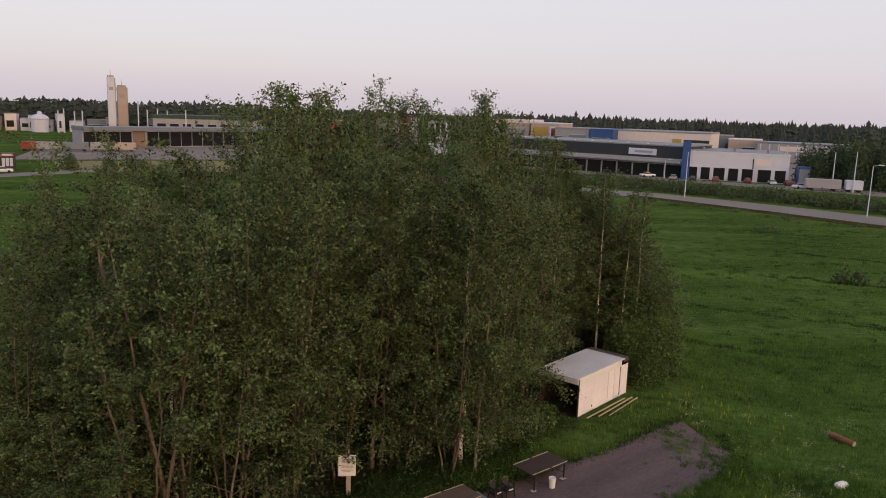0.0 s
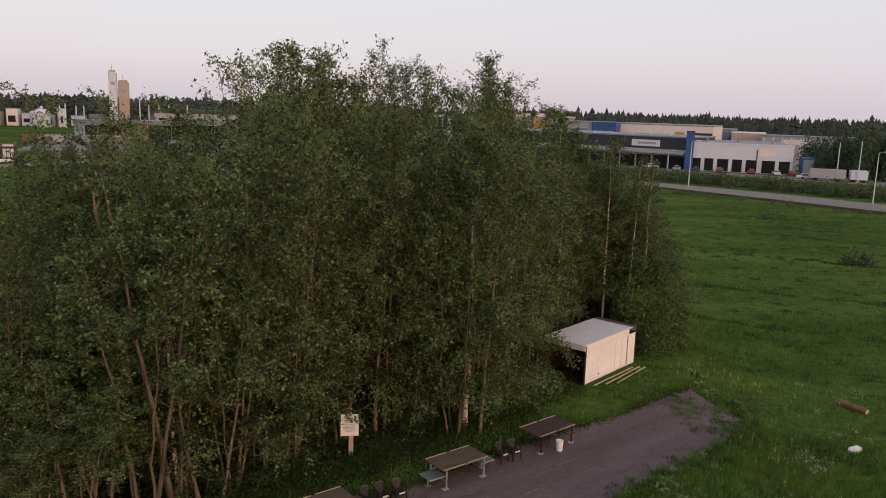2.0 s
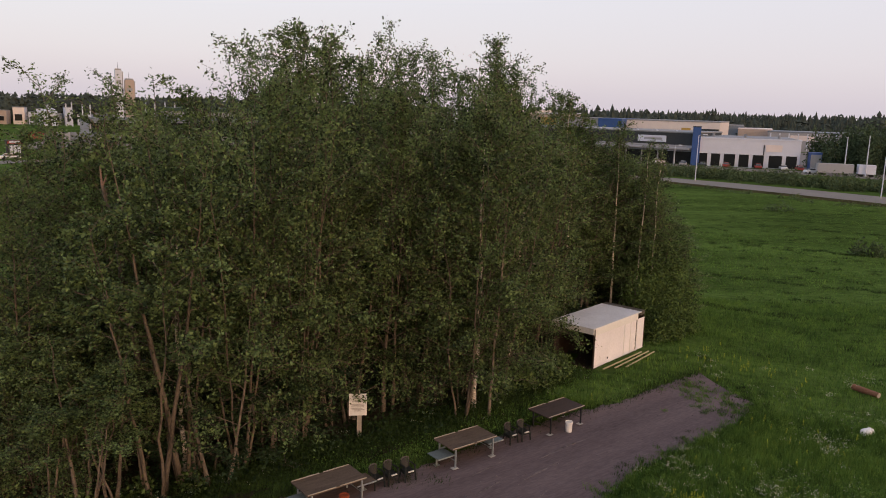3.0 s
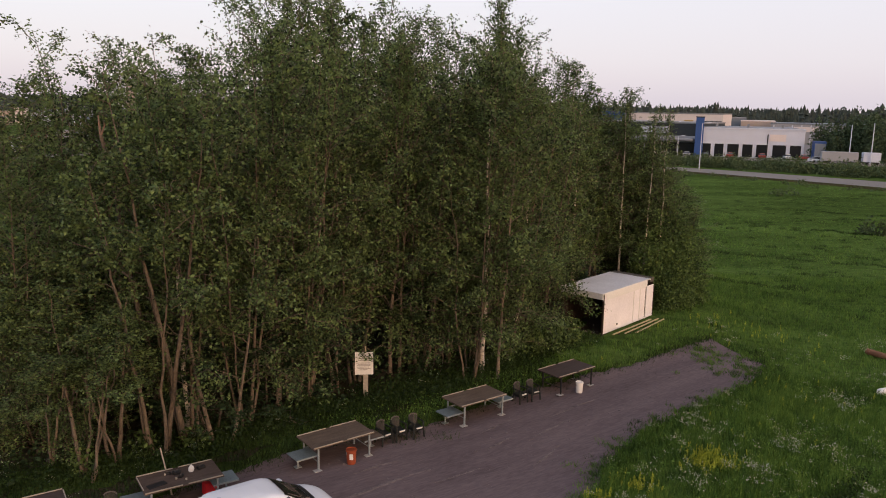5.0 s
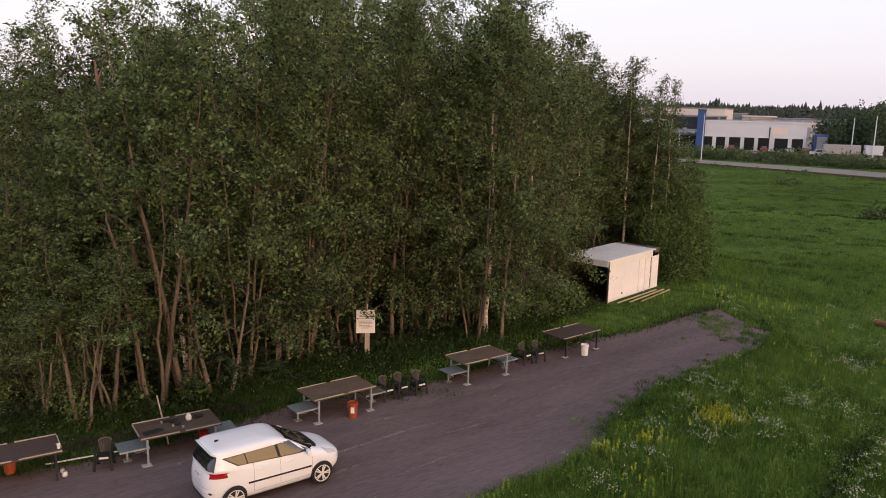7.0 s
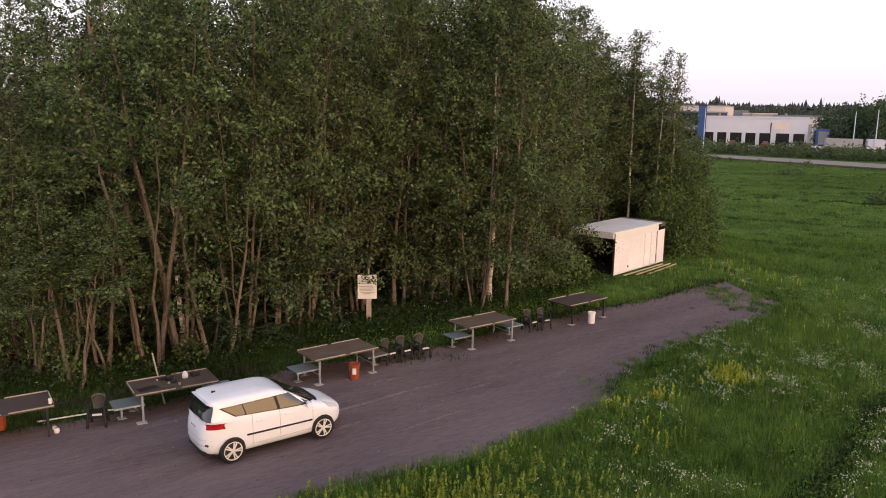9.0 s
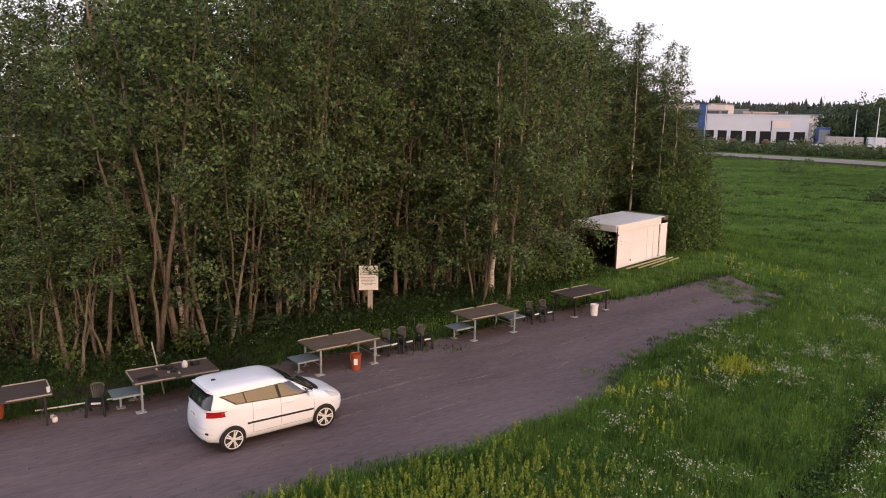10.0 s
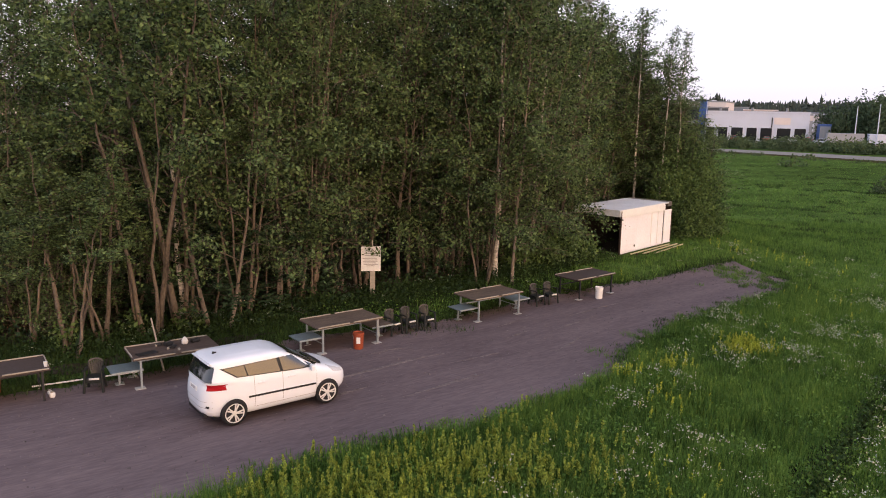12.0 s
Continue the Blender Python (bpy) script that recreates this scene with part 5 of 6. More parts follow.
def silo(x, y, w, height, mat, label):
    s = thing("silo_tower", pose(x, y, -0.2, 0, 0, 30), label, "tower")
    part("shaft", box((0, 0, height / 2), (w, w, height), bevel=0.1), mat, s)
    part("cap", box((0, 0, height + 0.4), (w * 0.85, w * 0.85, 0.8), bevel=0.05), M_HALL_G, s)
    part("ladder_cage", box((w / 2 + 0.3, 0, height * 0.5), (0.5, 0.8, height * 0.96)), M_HALL_G, s)
    part("mast", rod((0, 0, height + 0.8), (0, 0, height + 4.0), 0.18, 0.05, 6), M_HALL_G, s)
    part("sign_shape", box((0, -w / 2 - 0.05, height * 0.8), (w * 0.6, 0.1, 1.6)), M_HALL_G, s)


silo(-188.6, 390.0, 3.4, 28.6, M_HALL_W, "slim white concrete tower of the works")
silo(-187.0, 398.4, 4.6, 24.0, M_HALL_T, "broad tan silo tower of the works")
for x, hh in ((-212.0, 10.6), (-209.0, 11.4), (-203.5, 10.4), (-199.5, 10.8), (-170.8, 16.0), (-166.2, 12.2), (-161.0, 13.0), (-156.0, 12.2), (-146.7, 12.6)):
    p = thing("stack", pose(x, 381.0, -0.2), "thin metal stack above the works roofs", "chimney", "stacks of the works")
    part("pipe", rod((0, 0, 0), (0, 0, hh), 0.35, 0.3, 8), M_HALL_W, p)
    part("cowl", rod((0, 0, hh), (0, 0, hh + 0.8), 0.5, 0.2, 8), M_HALL_G, p)

hall("store", (-75.18, 335.05), (-68.70, 336.36), 15, 14.0, M_HALL_T, M_HALL_T, "orange-tan store front behind the trees", [(1, 6, 10, 13, M_HALL_T, "sign_panel")], 0.5)
hall("store", (-64.92, 332.87), (-59.37, 334.15), 15, 12.0, M_HALL_R, M_HALL_T, "orange-red store front behind the trees", [(1, 5, 7, 9, M_HALL_T, "sign_panel")], 0.5)
hall("store", (-46.63, 347.45), (-31.72, 345.35), 20, 14.6, M_HALL_G, M_HALL_D, "grey store with a red roof band", [(10, 16, 12.2, 15.6, M_HALL_R, "sign_panel"), (11, 15, 6.5, 11.5, M_HALL_R, "porch"), (12.4, 14.6, 7, 10.5, M_HALL_W, "window"), (0.5, 9, 7, 9, M_GLASS_F, "window")], 1.0)
hall("store", (-19.93, 300.47), (-12.94, 299.41), 10, 13.5, M_HALL_W, M_HALL_G, "white store corner with dark windows", [(0.8 + k * 2.2, 2.4 + k * 2.2, 8, 13, M_GLASS_F, "window") for k in range(3)], 0.6)
mast = thing("aerial_mast", pose(-72.8, 309.0, -0.2), "thin lattice aerial mast above the roofs", "mast")
part("mast", rod((0, 0, 0), (0, 0, 26.5), 0.22, 0.08, 6), M_HALL_G, mast)
part("antenna", rod((-3.2, 0, 25.8), (1.2, 0, 25.0), 0.10, seg=6), M_HALL_G, mast)

# trailers, kiosk and parked cars
for i, (x, y, l, mat) in enumerate(((-143.6, 240.0, 4.5, M_HALL_R), (-138.41, 242.44, 8, M_HALL_G), (-131.51, 246.13, 8, M_ROOF_BL), (-124.62, 249.81, 7, M_HALL_G), (-118.65, 253.49, 7, M_HALL_T), (87.86, 199.08, 8.5, M_HALL_G), (94.86, 197.43, 4.0, M_HALL_W))):
    t = thing("trailer", pose(x, y, -0.15, 0, 0, 22 if x < 0 else -14), "box trailer parked on the estate yard", "trailer", "parked trailers")
    part("box", box((0, 0, 1.85), (l * 0.98, 2.4, 2.3), bevel=0.05), mat, t)
    part("chassis", box((0, 0, 0.7), (l * 0.85, 2.0, 0.2)), M_HALL_D, t)
    for sx in (-0.3, 0.3):
        for sy in (-1.0, 1.0):
            part("wheel", rod((sx * l, sy - 0.12, 0.42), (sx * l, sy + 0.12, 0.42), 0.42, seg=12), M_TYRE, t)
box_b = thing("blue_container", pose(89.37, 215.10, -0.15, 0, 0, -12), "blue steel container at the hall corner", "container")
part("box", box((0, 0, 2.5), (3.0, 3.0, 5.0), bevel=0.05), M_HALL_B, box_b)
part("door", box((0, -1.55, 2.3), (2.6, 0.1, 4.2)), M_ROOF_BL, box_b)
kiosk = thing("kiosk", pose(-108.5, 172.3, -0.2, 0, 0, 38), "dark kiosk with a red sign band and white lit window frame", "kiosk")
part("wall", box((0, 1, 1.9), (3.4, 2.4, 3.8), bevel=0.04), M_HALL_D, kiosk)
part("sign_panel", box((0, -0.28, 3.7), (3.0, 0.2, 0.8)), M_HALL_R, kiosk)
part("sign_shape", box((0, -0.42, 3.7), (2.2, 0.1, 0.45)), M_HALL_W, kiosk)
for k in range(3):
    part("window", box((-0.8 + 0.8 * k, -0.26, 2.0), (0.62, 0.12, 1.9)), M_HALL_W, kiosk)
part("roof", box((0, 1, 3.95), (3.8, 2.8, 0.2)), M_HALL_D, kiosk)


def small_car(x, y, turn, paint, label):
    c = thing("parked_car", pose(x, y, -0.1, 0, 0, turn), label, "car", "cars on the estate")
    bm = box((0, 0, 0.62), (4.3, 1.75, 0.62), bevel=0.14)
    part("body", bm, paint, c)
    cab = box((-0.2, 0, 1.14), (2.3, 1.5, 0.52), bevel=0.16)
    for v in cab.verts:
        if v.co.z > 1.2:
            v.co.x = -0.2 + (v.co.x + 0.2) * 0.72
            v.co.y *= 0.86
    part("windows", cab, M_GLASS, c, "dark car windows")
    part("roof", box((-0.2, 0, 1.41), (1.5, 1.2, 0.05), bevel=0.02), paint, c)
    for sx in (-1.3, 1.3):
        for sy in (-0.8, 0.8):
            part("wheel", rod((sx, sy - 0.1, 0.32), (sx, sy + 0.1, 0.32), 0.32, seg=12), M_TYRE, c)


for x, y, r, paint, label in ((49.08, 223.92, 8, M_CARWHITE, "white car parked before the showroom"), (54.83, 217.49, 70, M_HALL_G, "grey car parked before the showroom"),
                              (66.45, 217.11, 75, M_HALL_R, "dark red car parked before the trade hall"), (74.41, 214.88, 75, M_HALL_R, "red car parked before the trade hall"),
                              (80.32, 212.61, 78, M_CARWHITE, "white car parked before the trade hall"), (84.43, 212.09, 78, M_HALL_R, "red car at the end of the trade hall"),
                              (92.33, 205.10, 80, M_HALL_B, "blue car in the estate yard"), (84.04, 202.58, 10, M_CARWHITE, "white car in the estate yard"), (-105.80, 165.82, 40, M_CARWHITE, "white car parked by the kiosk"),
                              (59.54, 215.20, 75, M_HALL_D, "dark car parked before the showroom")):
    small_car(x, y, r, paint, label)


def post(name, x, y, height, label, lamp=True, r=0.11):
    p = thing(name, pose(x, y, -0.25), label, "post", "posts along the road")
    part("pole", rod((0, 0, 0), (0, 0, height), r, r * 0.6, 8), M_HALL_W, p)
    part("base", rod((0, 0, 0), (0, 0, 0.5), r * 1.6, r * 1.5, 8), M_CONCRETE, p)
    if lamp:
        part("arm", rod((0, 0, height), (0.9, -0.4, height + 0.2), r * 0.6, seg=6), M_HALL_G, p)
        part("lamp_head", box((1.2, -0.5, height + 0.2), (0.9, 0.4, 0.2), bevel=0.04), M_HALL_W, p)
    return p


post("flagpole", 91.48, 201.80, 9.8, "white flagpole at the yard entrance", False, 0.16)
post("flagpole", 94.13, 196.00, 10.3, "white flagpole at the yard entrance", False, 0.16)
post("street_lamp", 72.08, 143.20, 9.6, "slim grey street lamp beside the road")
post("street_lamp", 45.17, 167.70, 9.9, "slim grey street lamp beside the road")
post("street_lamp", 51.48, 213.90, 5.8, "short yard lamp before the showroom", True)


def leaf_mass(name, clumps, per, size, mat, label, category, seed):
    """Bushes as clouds of leaves over rounded clumps: rows of x, y, radius, height."""
    rng = np.random.default_rng(seed)
    pts = []
    for x, y, r, h in clumps:
        n = int(per * r * h)
        d = rng.normal(size=(n, 3))
        d /= np.linalg.norm(d, axis=1)[:, None]
        k = rng.uniform(0.55, 1.08, (n, 1)) * (1 + 0.18 * np.sin(d[:, :1] * 5 + x) * np.cos(d[:, 1:2] * 4 + y))
        z0 = float(ground_z(x, y))
        pts.append(np.stack([x + d[:, 0] * r * k[:, 0], y + d[:, 1] * r * k[:, 0], z0 + np.abs(d[:, 2]) * h * k[:, 0] + rng.uniform(0, 0.1, n)], axis=1))
    ob = cards(name, leaf_cards(rng, np.concatenate(pts), size), 4, mat)
    return tagged(ob, label, category, kind="stuff")


def build_hedges():
    rng = np.random.default_rng(8)
    line = resample([(12.30, 200.00), (28.38, 190.00), (41.47, 180.00), (55.56, 169.00), (66.64, 160.00), (78.74, 148.00), (94.86, 134.00), (123.06, 110.00)], 130)
    rows = []
    for x, y in line:
        for _ in range(3):
            back = rng.uniform(0, 13)
            rows.append((x + 0.65 * back + rng.normal(0, 0.8), y + 0.76 * back, rng.uniform(1.3, 2.6), rng.uniform(1.2, 3.0)))
    leaf_mass("roadside_shrubs", rows, 34, 0.46, M_FARLEAF, "dense green shrubs between the road and the halls", "shrubs", 9)
    line = resample([(32.41, 171.93), (43.89, 160.26), (55.36, 148.59), (66.87, 135.73), (82.01, 125.32)], 30)
    rows = [(x - 3 + rng.normal(0, 1.5), y - 9 + rng.normal(0, 1.5), rng.uniform(0.6, 1.6), rng.uniform(0.4, 1.0)) for x, y in line]
    rows += [(41.5 + rng.normal(0, 1.5), 84 + rng.normal(0, 0.8), 0.7, rng.uniform(0.9, 1.8)) for _ in range(9)] + [(46, 120, 1.8, 1.5), (44.6, 121, 1.3, 1.1)]
    leaf_mass("meadow_shrubs", rows, 60, 0.34, M_FARLEAF, "low shrubs along the verge and in the meadow", "shrubs", 10)
    rows = [(-99.14, 181.38, 2.2, 4.2), (-97.24, 179.04, 1.8, 3.4), (-88.93, 181.57, 2.0, 3.2), (-77.53, 168.71, 1.9, 5.2), (-75.63, 166.37, 1.6, 4.0), (-81.15, 163.89, 2.2, 2.2), (-70.87, 160.52, 3.0, 4.5), (-64.25, 154.70, 3.0, 4.8), (-56.78, 152.46, 3.0, 4.2)]
    leaf_mass("far_bushes", rows, 90, 0.45, M_FARLEAF, "rounded bushes beyond the meadow", "shrubs", 11)
    rows = []
    for x0, y0, n, h in ((106.0, 226.0, 10, 10.5), (114.0, 221.0, 12, 11.5), (125.0, 222.0, 12, 12), (140.0, 236.9, 10, 13), (97.5, 226.0, 8, 11), (101.0, 217.0, 9, 12), (104.5, 212.0, 9, 12.5), (112.0, 207.0, 10, 13.5), (119.0, 206.0, 12, 15), (129.0, 208.0, 12, 16), (138.0, 212.0, 10, 17)):
        for _ in range(n):
            hh = h * rng.uniform(0.7, 1.1)
            rows.append((x0 + rng.normal(0, 3.6), y0 + rng.normal(0, 4), 2.8, hh))
    leaf_mass("far_broadleaf_trees", rows, 22, 0.72, M_FARLEAF_T, "tall broadleaf trees at the end of the estate", "trees", 12)


def build_forest():
    """The far spruce woods: tiers of ragged cones, tall and short mixed."""
    rng = np.random.default_rng(14)
    tri = []

    def spruce(x, y, h, z=-0.3, blunt=1.0):
        tiers = 5
        for k in range(tiers):
            z0, z1 = z + h * (0.10 + 0.17 * k), z + h * min(1.0, 0.42 + 0.16 * k) * (1 if k < 3 else blunt)
            r = h * (0.22 + 0.5 * (1 - blunt)) * (1 - k / (tiers + 0.6 + 6 * (1 - blunt))) * rng.uniform(0.85, 1.15)
            n = 7
            a = np.linspace(0, 6.28319, n, endpoint=False) + rng.uniform(0, 1)
            rr = r * rng.uniform(0.7, 1.25, n)
            ring = np.stack([x + np.cos(a) * rr, y + np.sin(a) * rr, np.full(n, z0) + rng.normal(0, h * 0.02, n)], axis=1)
            for i in range(n):
                tri.append([ring[i], ring[(i + 1) % n], (x, y, z1)])

    for _ in range(2600):
        ang = rng.uniform(-0.88, 0.95)
        d = rng.uniform(400, 620) + (70 if ang < -0.1 else 0)
        h = rng.uniform(12, 16.5) + (d - 400) * 0.012 + (1.2 if ang < -0.1 else 0)
        h -= 4.0 * max(0.0, ang - 0.15)
        h += 1.6 * math.sin(ang * 23) * math.sin(ang * 9 + 1)
        if ang > 0.12 and rng.random() < 0.05:
            h *= 1.18
        spruce(d * math.sin(ang), d * math.cos(ang), h, -0.3, rng.choice((1.0, 0.94, 0.9, 0.86) if ang > -0.1 else (0.94, 0.88, 0.84, 0.80)))
    for _ in range(900):
        ang, d = rng.uniform(0.1, 0.95), rng.uniform(640, 760)
        spruce(d * math.sin(ang), d * math.cos(ang), rng.uniform(15.5, 19.0), -0.3, rng.choice((1.0, 0.94, 0.9)))
    for _ in range(500):
        ang, d = rng.uniform(0.18, 0.62), rng.uniform(372, 420)
        spruce(d * math.sin(ang), d * math.cos(ang), rng.uniform(4.5, 8.5), -0.3, rng.choice((0.94, 0.86, 0.8)))
    for _ in range(60):
        x, y = rng.uniform(158, 215), rng.uniform(215, 250)
        spruce(x, y, rng.uniform(12, 18))
    ob = cards("far_forest", np.array(tri), 3, M_SPRUCE)
    tagged(ob, "dark spruce forest along the skyline, haze in its green", "forest", kind="stuff")


build_hedges()
build_forest()
strip("dry_grass", resample([(-97.5, 173.0), (-86.7, 178.6), (-75.4, 184.5), (-63.3, 190.5), (-50.0, 197.0)], 24), resample([(-116.0, 205.0), (-103.0, 212.0), (-90.0, 220.0), (-76.0, 228.0), (-60.0, 237.0)], 24), M_DRY, 6, 0.06, 0.5, "strip of dry yellowish grass beyond the meadow", "dry grass", 6)
strip("showroom_yard", resample([(-128.0, 203.5), (-117.5, 209.5), (-105.0, 217.0), (-91.7, 225.0), (-77.4, 233.5), (-62.0, 243.0)], 24), resample([(-150.0, 256.8), (-139.5, 263.5), (-125.0, 280.5), (-110.0, 298.5), (-95.0, 316.5), (-80.5, 334.0)], 24), M_PALE, 5, 0.07, 0.3, "pale trodden yard before the long showroom", "yard", 6)
strip("road_verge", resample([(32.41, 165.9), (43.89, 154.3), (55.36, 142.6), (66.87, 129.7), (90.0, 108.0)], 30), resample([(34.6, 171.0), (46.0, 159.3), (57.4, 147.6), (69.0, 134.8), (93.0, 113.0)], 30), M_VERGE, 4, 0.05, 0.25, "brownish rough verge along the road", "verge", 9)
strip("rear_yard", resample([(88.5, 214.0), (100.0, 209.0), (118.0, 204.0)], 12), resample([(103.0, 336.0), (124.0, 330.0), (158.0, 318.0)], 12), M_ASPHALT, 4, 0.05, 0.2, "grey asphalt yard beside the trade hall", "yard", 7)
strip("yard", resample([(11.80, 245.21), (47.90, 216.17), (63.95, 206.96), (91.27, 193.20), (104.60, 181.57)], 20), resample([(13.35, 255.94), (49.42, 228.08), (65.47, 218.87), (94.52, 209.90), (109.57, 203.04)], 20), M_ASPHALT, 4, 0.05, 0.2, "grey asphalt yard before the halls", "yard", 7)


# ---- grass, herbs and flowers ----
def in_view(x, y):
    return (y > 10.5) & (np.abs(x) < 0.62 * y + 3)


def blades(rng, x, y, height, width, lean=0.35):
    n = len(x)
    z = ground_z(x, y) - 0.03
    a = rng.uniform(0, 6.28319, n)
    w = width * rng.uniform(0.6, 1.4, n)
    h = height * rng.uniform(0.5, 1.2, n)
    la, lr = rng.uniform(0, 6.28319, n), lean * h * rng.uniform(0.1, 1.3, n)
    p0 = np.stack([x - np.cos(a) * w, y - np.sin(a) * w, z], axis=1)
    p1 = np.stack([x + np.cos(a) * w, y + np.sin(a) * w, z], axis=1)
    p2 = np.stack([x + np.cos(la) * lr, y + np.sin(la) * lr, z + h], axis=1)
    return np.stack([p0, p1, p2], axis=1)


def scatter(rng, n, x0, x1, y0, y1, keep):
    x, y = rng.uniform(x0, x1, n), rng.uniform(y0, y1, n)
    k = keep(x, y)
    return x[k], y[k]


def patchy(x, y, scale, seed):
    return 0.5 + 0.5 * np.sin(x * scale + 1.7 * np.sin(y * scale * 0.7 + seed)) * np.cos(y * scale * 1.1 + 1.3 * np.sin(x * scale * 0.8 + seed * 2))


WOOD = [(-28.04, 11.63), (-18.86, 17.50), (-12.25, 21.30), (-9.49, 22.90), (-6.03, 26.53), (-3.28, 28.24), (0.36, 31.87), (4.18, 36.21), (5.02, 40.74), (7.51, 46.73), (12.13, 48.00), (13.82, 56.35), (6.23, 64.52), (-4.82, 59.57), (-13.96, 52.28), (-20.23, 40.28), (-18.08, 24.88), (-28.15, 17.57)]


def meadow(x, y):
    off = np.abs((x - 8.69) * 0.806 - (y - 19.43) * 0.592) + 0.06 * np.sin(3 * y)
    ditch = (off < 0.05 + 0.05 * np.sin(1.7 * y)) & (y > 13) & (y < 25.5)
    u, v = (x - 6.16) * 0.621 + (y - 38.8) * 0.784, -(x - 6.16) * 0.784 + (y - 38.8) * 0.621
    pad = (u > -0.2) & (u < 5.4) & (v > -1.15) & (v < 2.4)
    return in_view(x, y) & ~ditch & ~pad & ~in_polygon(x, y, GRAVEL_POLY) & ~in_polygon(x, y, WOOD)


def build_meadow():
    rng = np.random.default_rng(21)
    sets = []
    x, y = scatter(rng, 330000, -7, 20, 11, 35, meadow)
    keep = rng.random(len(x)) < 0.55 + 0.45 * patchy(x, y, 0.9, 1)
    bank = -0.629 * (x + 0.49) + 0.777 * (y - 27.81)
    keep &= ~((bank > -2.0) & (x < 3.6) & (rng.random(len(x)) < 0.93))
    x, y = x[keep], y[keep]
    tall = (0.30 + 0.28 * patchy(x, y, 0.55, 2)) * (0.62 + 0.65 * patchy(x, y, 2.3, 9))
    sets.append(blades(rng, x, y, tall, 0.011))
    x, y = scatter(rng, 180000, -20, 36, 31, 60, meadow)
    sets.append(blades(rng, x, y, 0.16 + 0.14 * patchy(x, y, 0.5, 2), 0.018))
    x, y = scatter(rng, 190000, -10, 90, 60, 145, meadow)
    thin = rng.random(len(x)) < 1.15 - (y - 60) / 78
    x, y = x[thin], y[thin]
    sets.append(blades(rng, x, y, 0.10 + 0.12 * patchy(x, y, 0.3, 3), 0.040, 0.8))
    x, y = scatter(rng, 60000, -40, 45, -14, 40, lambda x, y: ~in_view(x, y) & ~in_polygon(x, y, GRAVEL_POLY) & ~in_polygon(x, y, WOOD))
    sets.append(blades(rng, x, y, 0.26 + 0.2 * patchy(x, y, 0.5, 2), 0.024))
    ob = cards("meadow_grass", np.concatenate(sets), 3, M_GRASS)
    tagged(ob, "tall uneven meadow grass with seed stalks", "grass", kind="stuff")

    # broad-leaved herbs between the grasses
    x, y = scatter(rng, 120000, -6, 20, 11, 34, meadow)
    k = rng.random(len(x)) < patchy(x, y, 1.3, 7) ** 1.5
    x, y = x[k], y[k]
    z = ground_z(x, y) + rng.uniform(0.05, 0.42, len(x))
    ob = cards("meadow_herbs", leaf_cards(rng, np.stack([x, y, z], axis=1), 0.085), 4, M_GRASS)
    tagged(ob, "broad-leaved herbs between the meadow grasses", "herbs", kind="stuff")

    u = rng.uniform(-6, 7.5, 4500)
    x, y = 8.69 + 0.592 * u + rng.normal(0, 0.22, 4500), 19.43 + 0.806 * u + rng.normal(0, 0.17, 4500)
    z = ground_z(x, y) + rng.uniform(0.02, 0.34, len(x))
    tagged(cards("ditch_herbs", leaf_cards(rng, np.stack([x, y, z], axis=1), 0.10), 4, M_HERB), "dark herbs growing in the ditch", "herbs", kind="stuff")

    # weeds that creep onto the gravel along its edges and end
    border = resample(GRAVEL_RIGHT, 400)
    p = np.repeat(border, 26, axis=0) + rng.normal(0, 0.22, (len(border) * 26, 2))
    tip = rng.normal(0, 1, (110, 2)) * [1.5, 1.2] + [12.2, 36.9]
    spot = np.concatenate([tip, rng.normal(0, 1, (14, 2)) * [0.5, 0.3] + [11.02, 38.24], rng.normal(0, 1, (20, 2)) * [0.8, 0.4] + [4.13, 24.57]])
    ragged = border[rng.integers(0, len(border), 150)] + rng.normal(0, 0.3, (150, 2))
    spot = np.concatenate([spot, np.repeat(ragged, 2, axis=0) + rng.normal(0, 0.16, (300, 2))])
    p2 = np.repeat(spot, 34, axis=0) + rng.normal(0, 0.10, (len(spot) * 34, 2))
    q = np.concatenate([p, p2])
    ob = cards("weeds", blades(rng, q[:, 0], q[:, 1], 0.20, 0.014, 0.7), 3, M_GRASS)
    tagged(ob, "ragged weeds along the edges of the gravel", "weeds", kind="stuff")
    # same weeds on the wood side, in a green darkened for tree shade
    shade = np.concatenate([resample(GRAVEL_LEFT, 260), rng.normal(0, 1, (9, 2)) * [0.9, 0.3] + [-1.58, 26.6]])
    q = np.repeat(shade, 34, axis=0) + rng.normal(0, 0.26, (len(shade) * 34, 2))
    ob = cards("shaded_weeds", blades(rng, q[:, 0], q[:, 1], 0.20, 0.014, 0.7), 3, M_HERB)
    tagged(ob, "dull weeds on the wood side, tree shade in their green", "weeds", kind="stuff")


def build_end_weeds():
    rng = np.random.default_rng(22)
    patches = ((13.1, 36.4, 0.7, 0.5, 22), (13.6, 37.6, 0.5, 0.7, 18), (11.9, 34.3, 0.5, 0.5, 10), (9.2, 31.1, 0.5, 0.5, 9), (6.4, 28.3, 0.4, 0.5, 8), (4.2, 24.2, 0.4, 0.5, 12), (10.9, 38.9, 0.8, 0.4, 8))
    spot = np.concatenate([rng.normal(0, 1, (n, 2)) * [sx, sy] + [cx, cy] for cx, cy, sx, sy, n in patches])
    q = np.repeat(spot, 40, axis=0) + rng.normal(0, 0.12, (len(spot) * 40, 2))
    tagged(cards("trodden_weeds", blades(rng, q[:, 0], q[:, 1], 0.15, 0.016, 0.9), 3, M_HERB), "dark trodden weeds on the far end of the gravel", "weeds", kind="stuff")


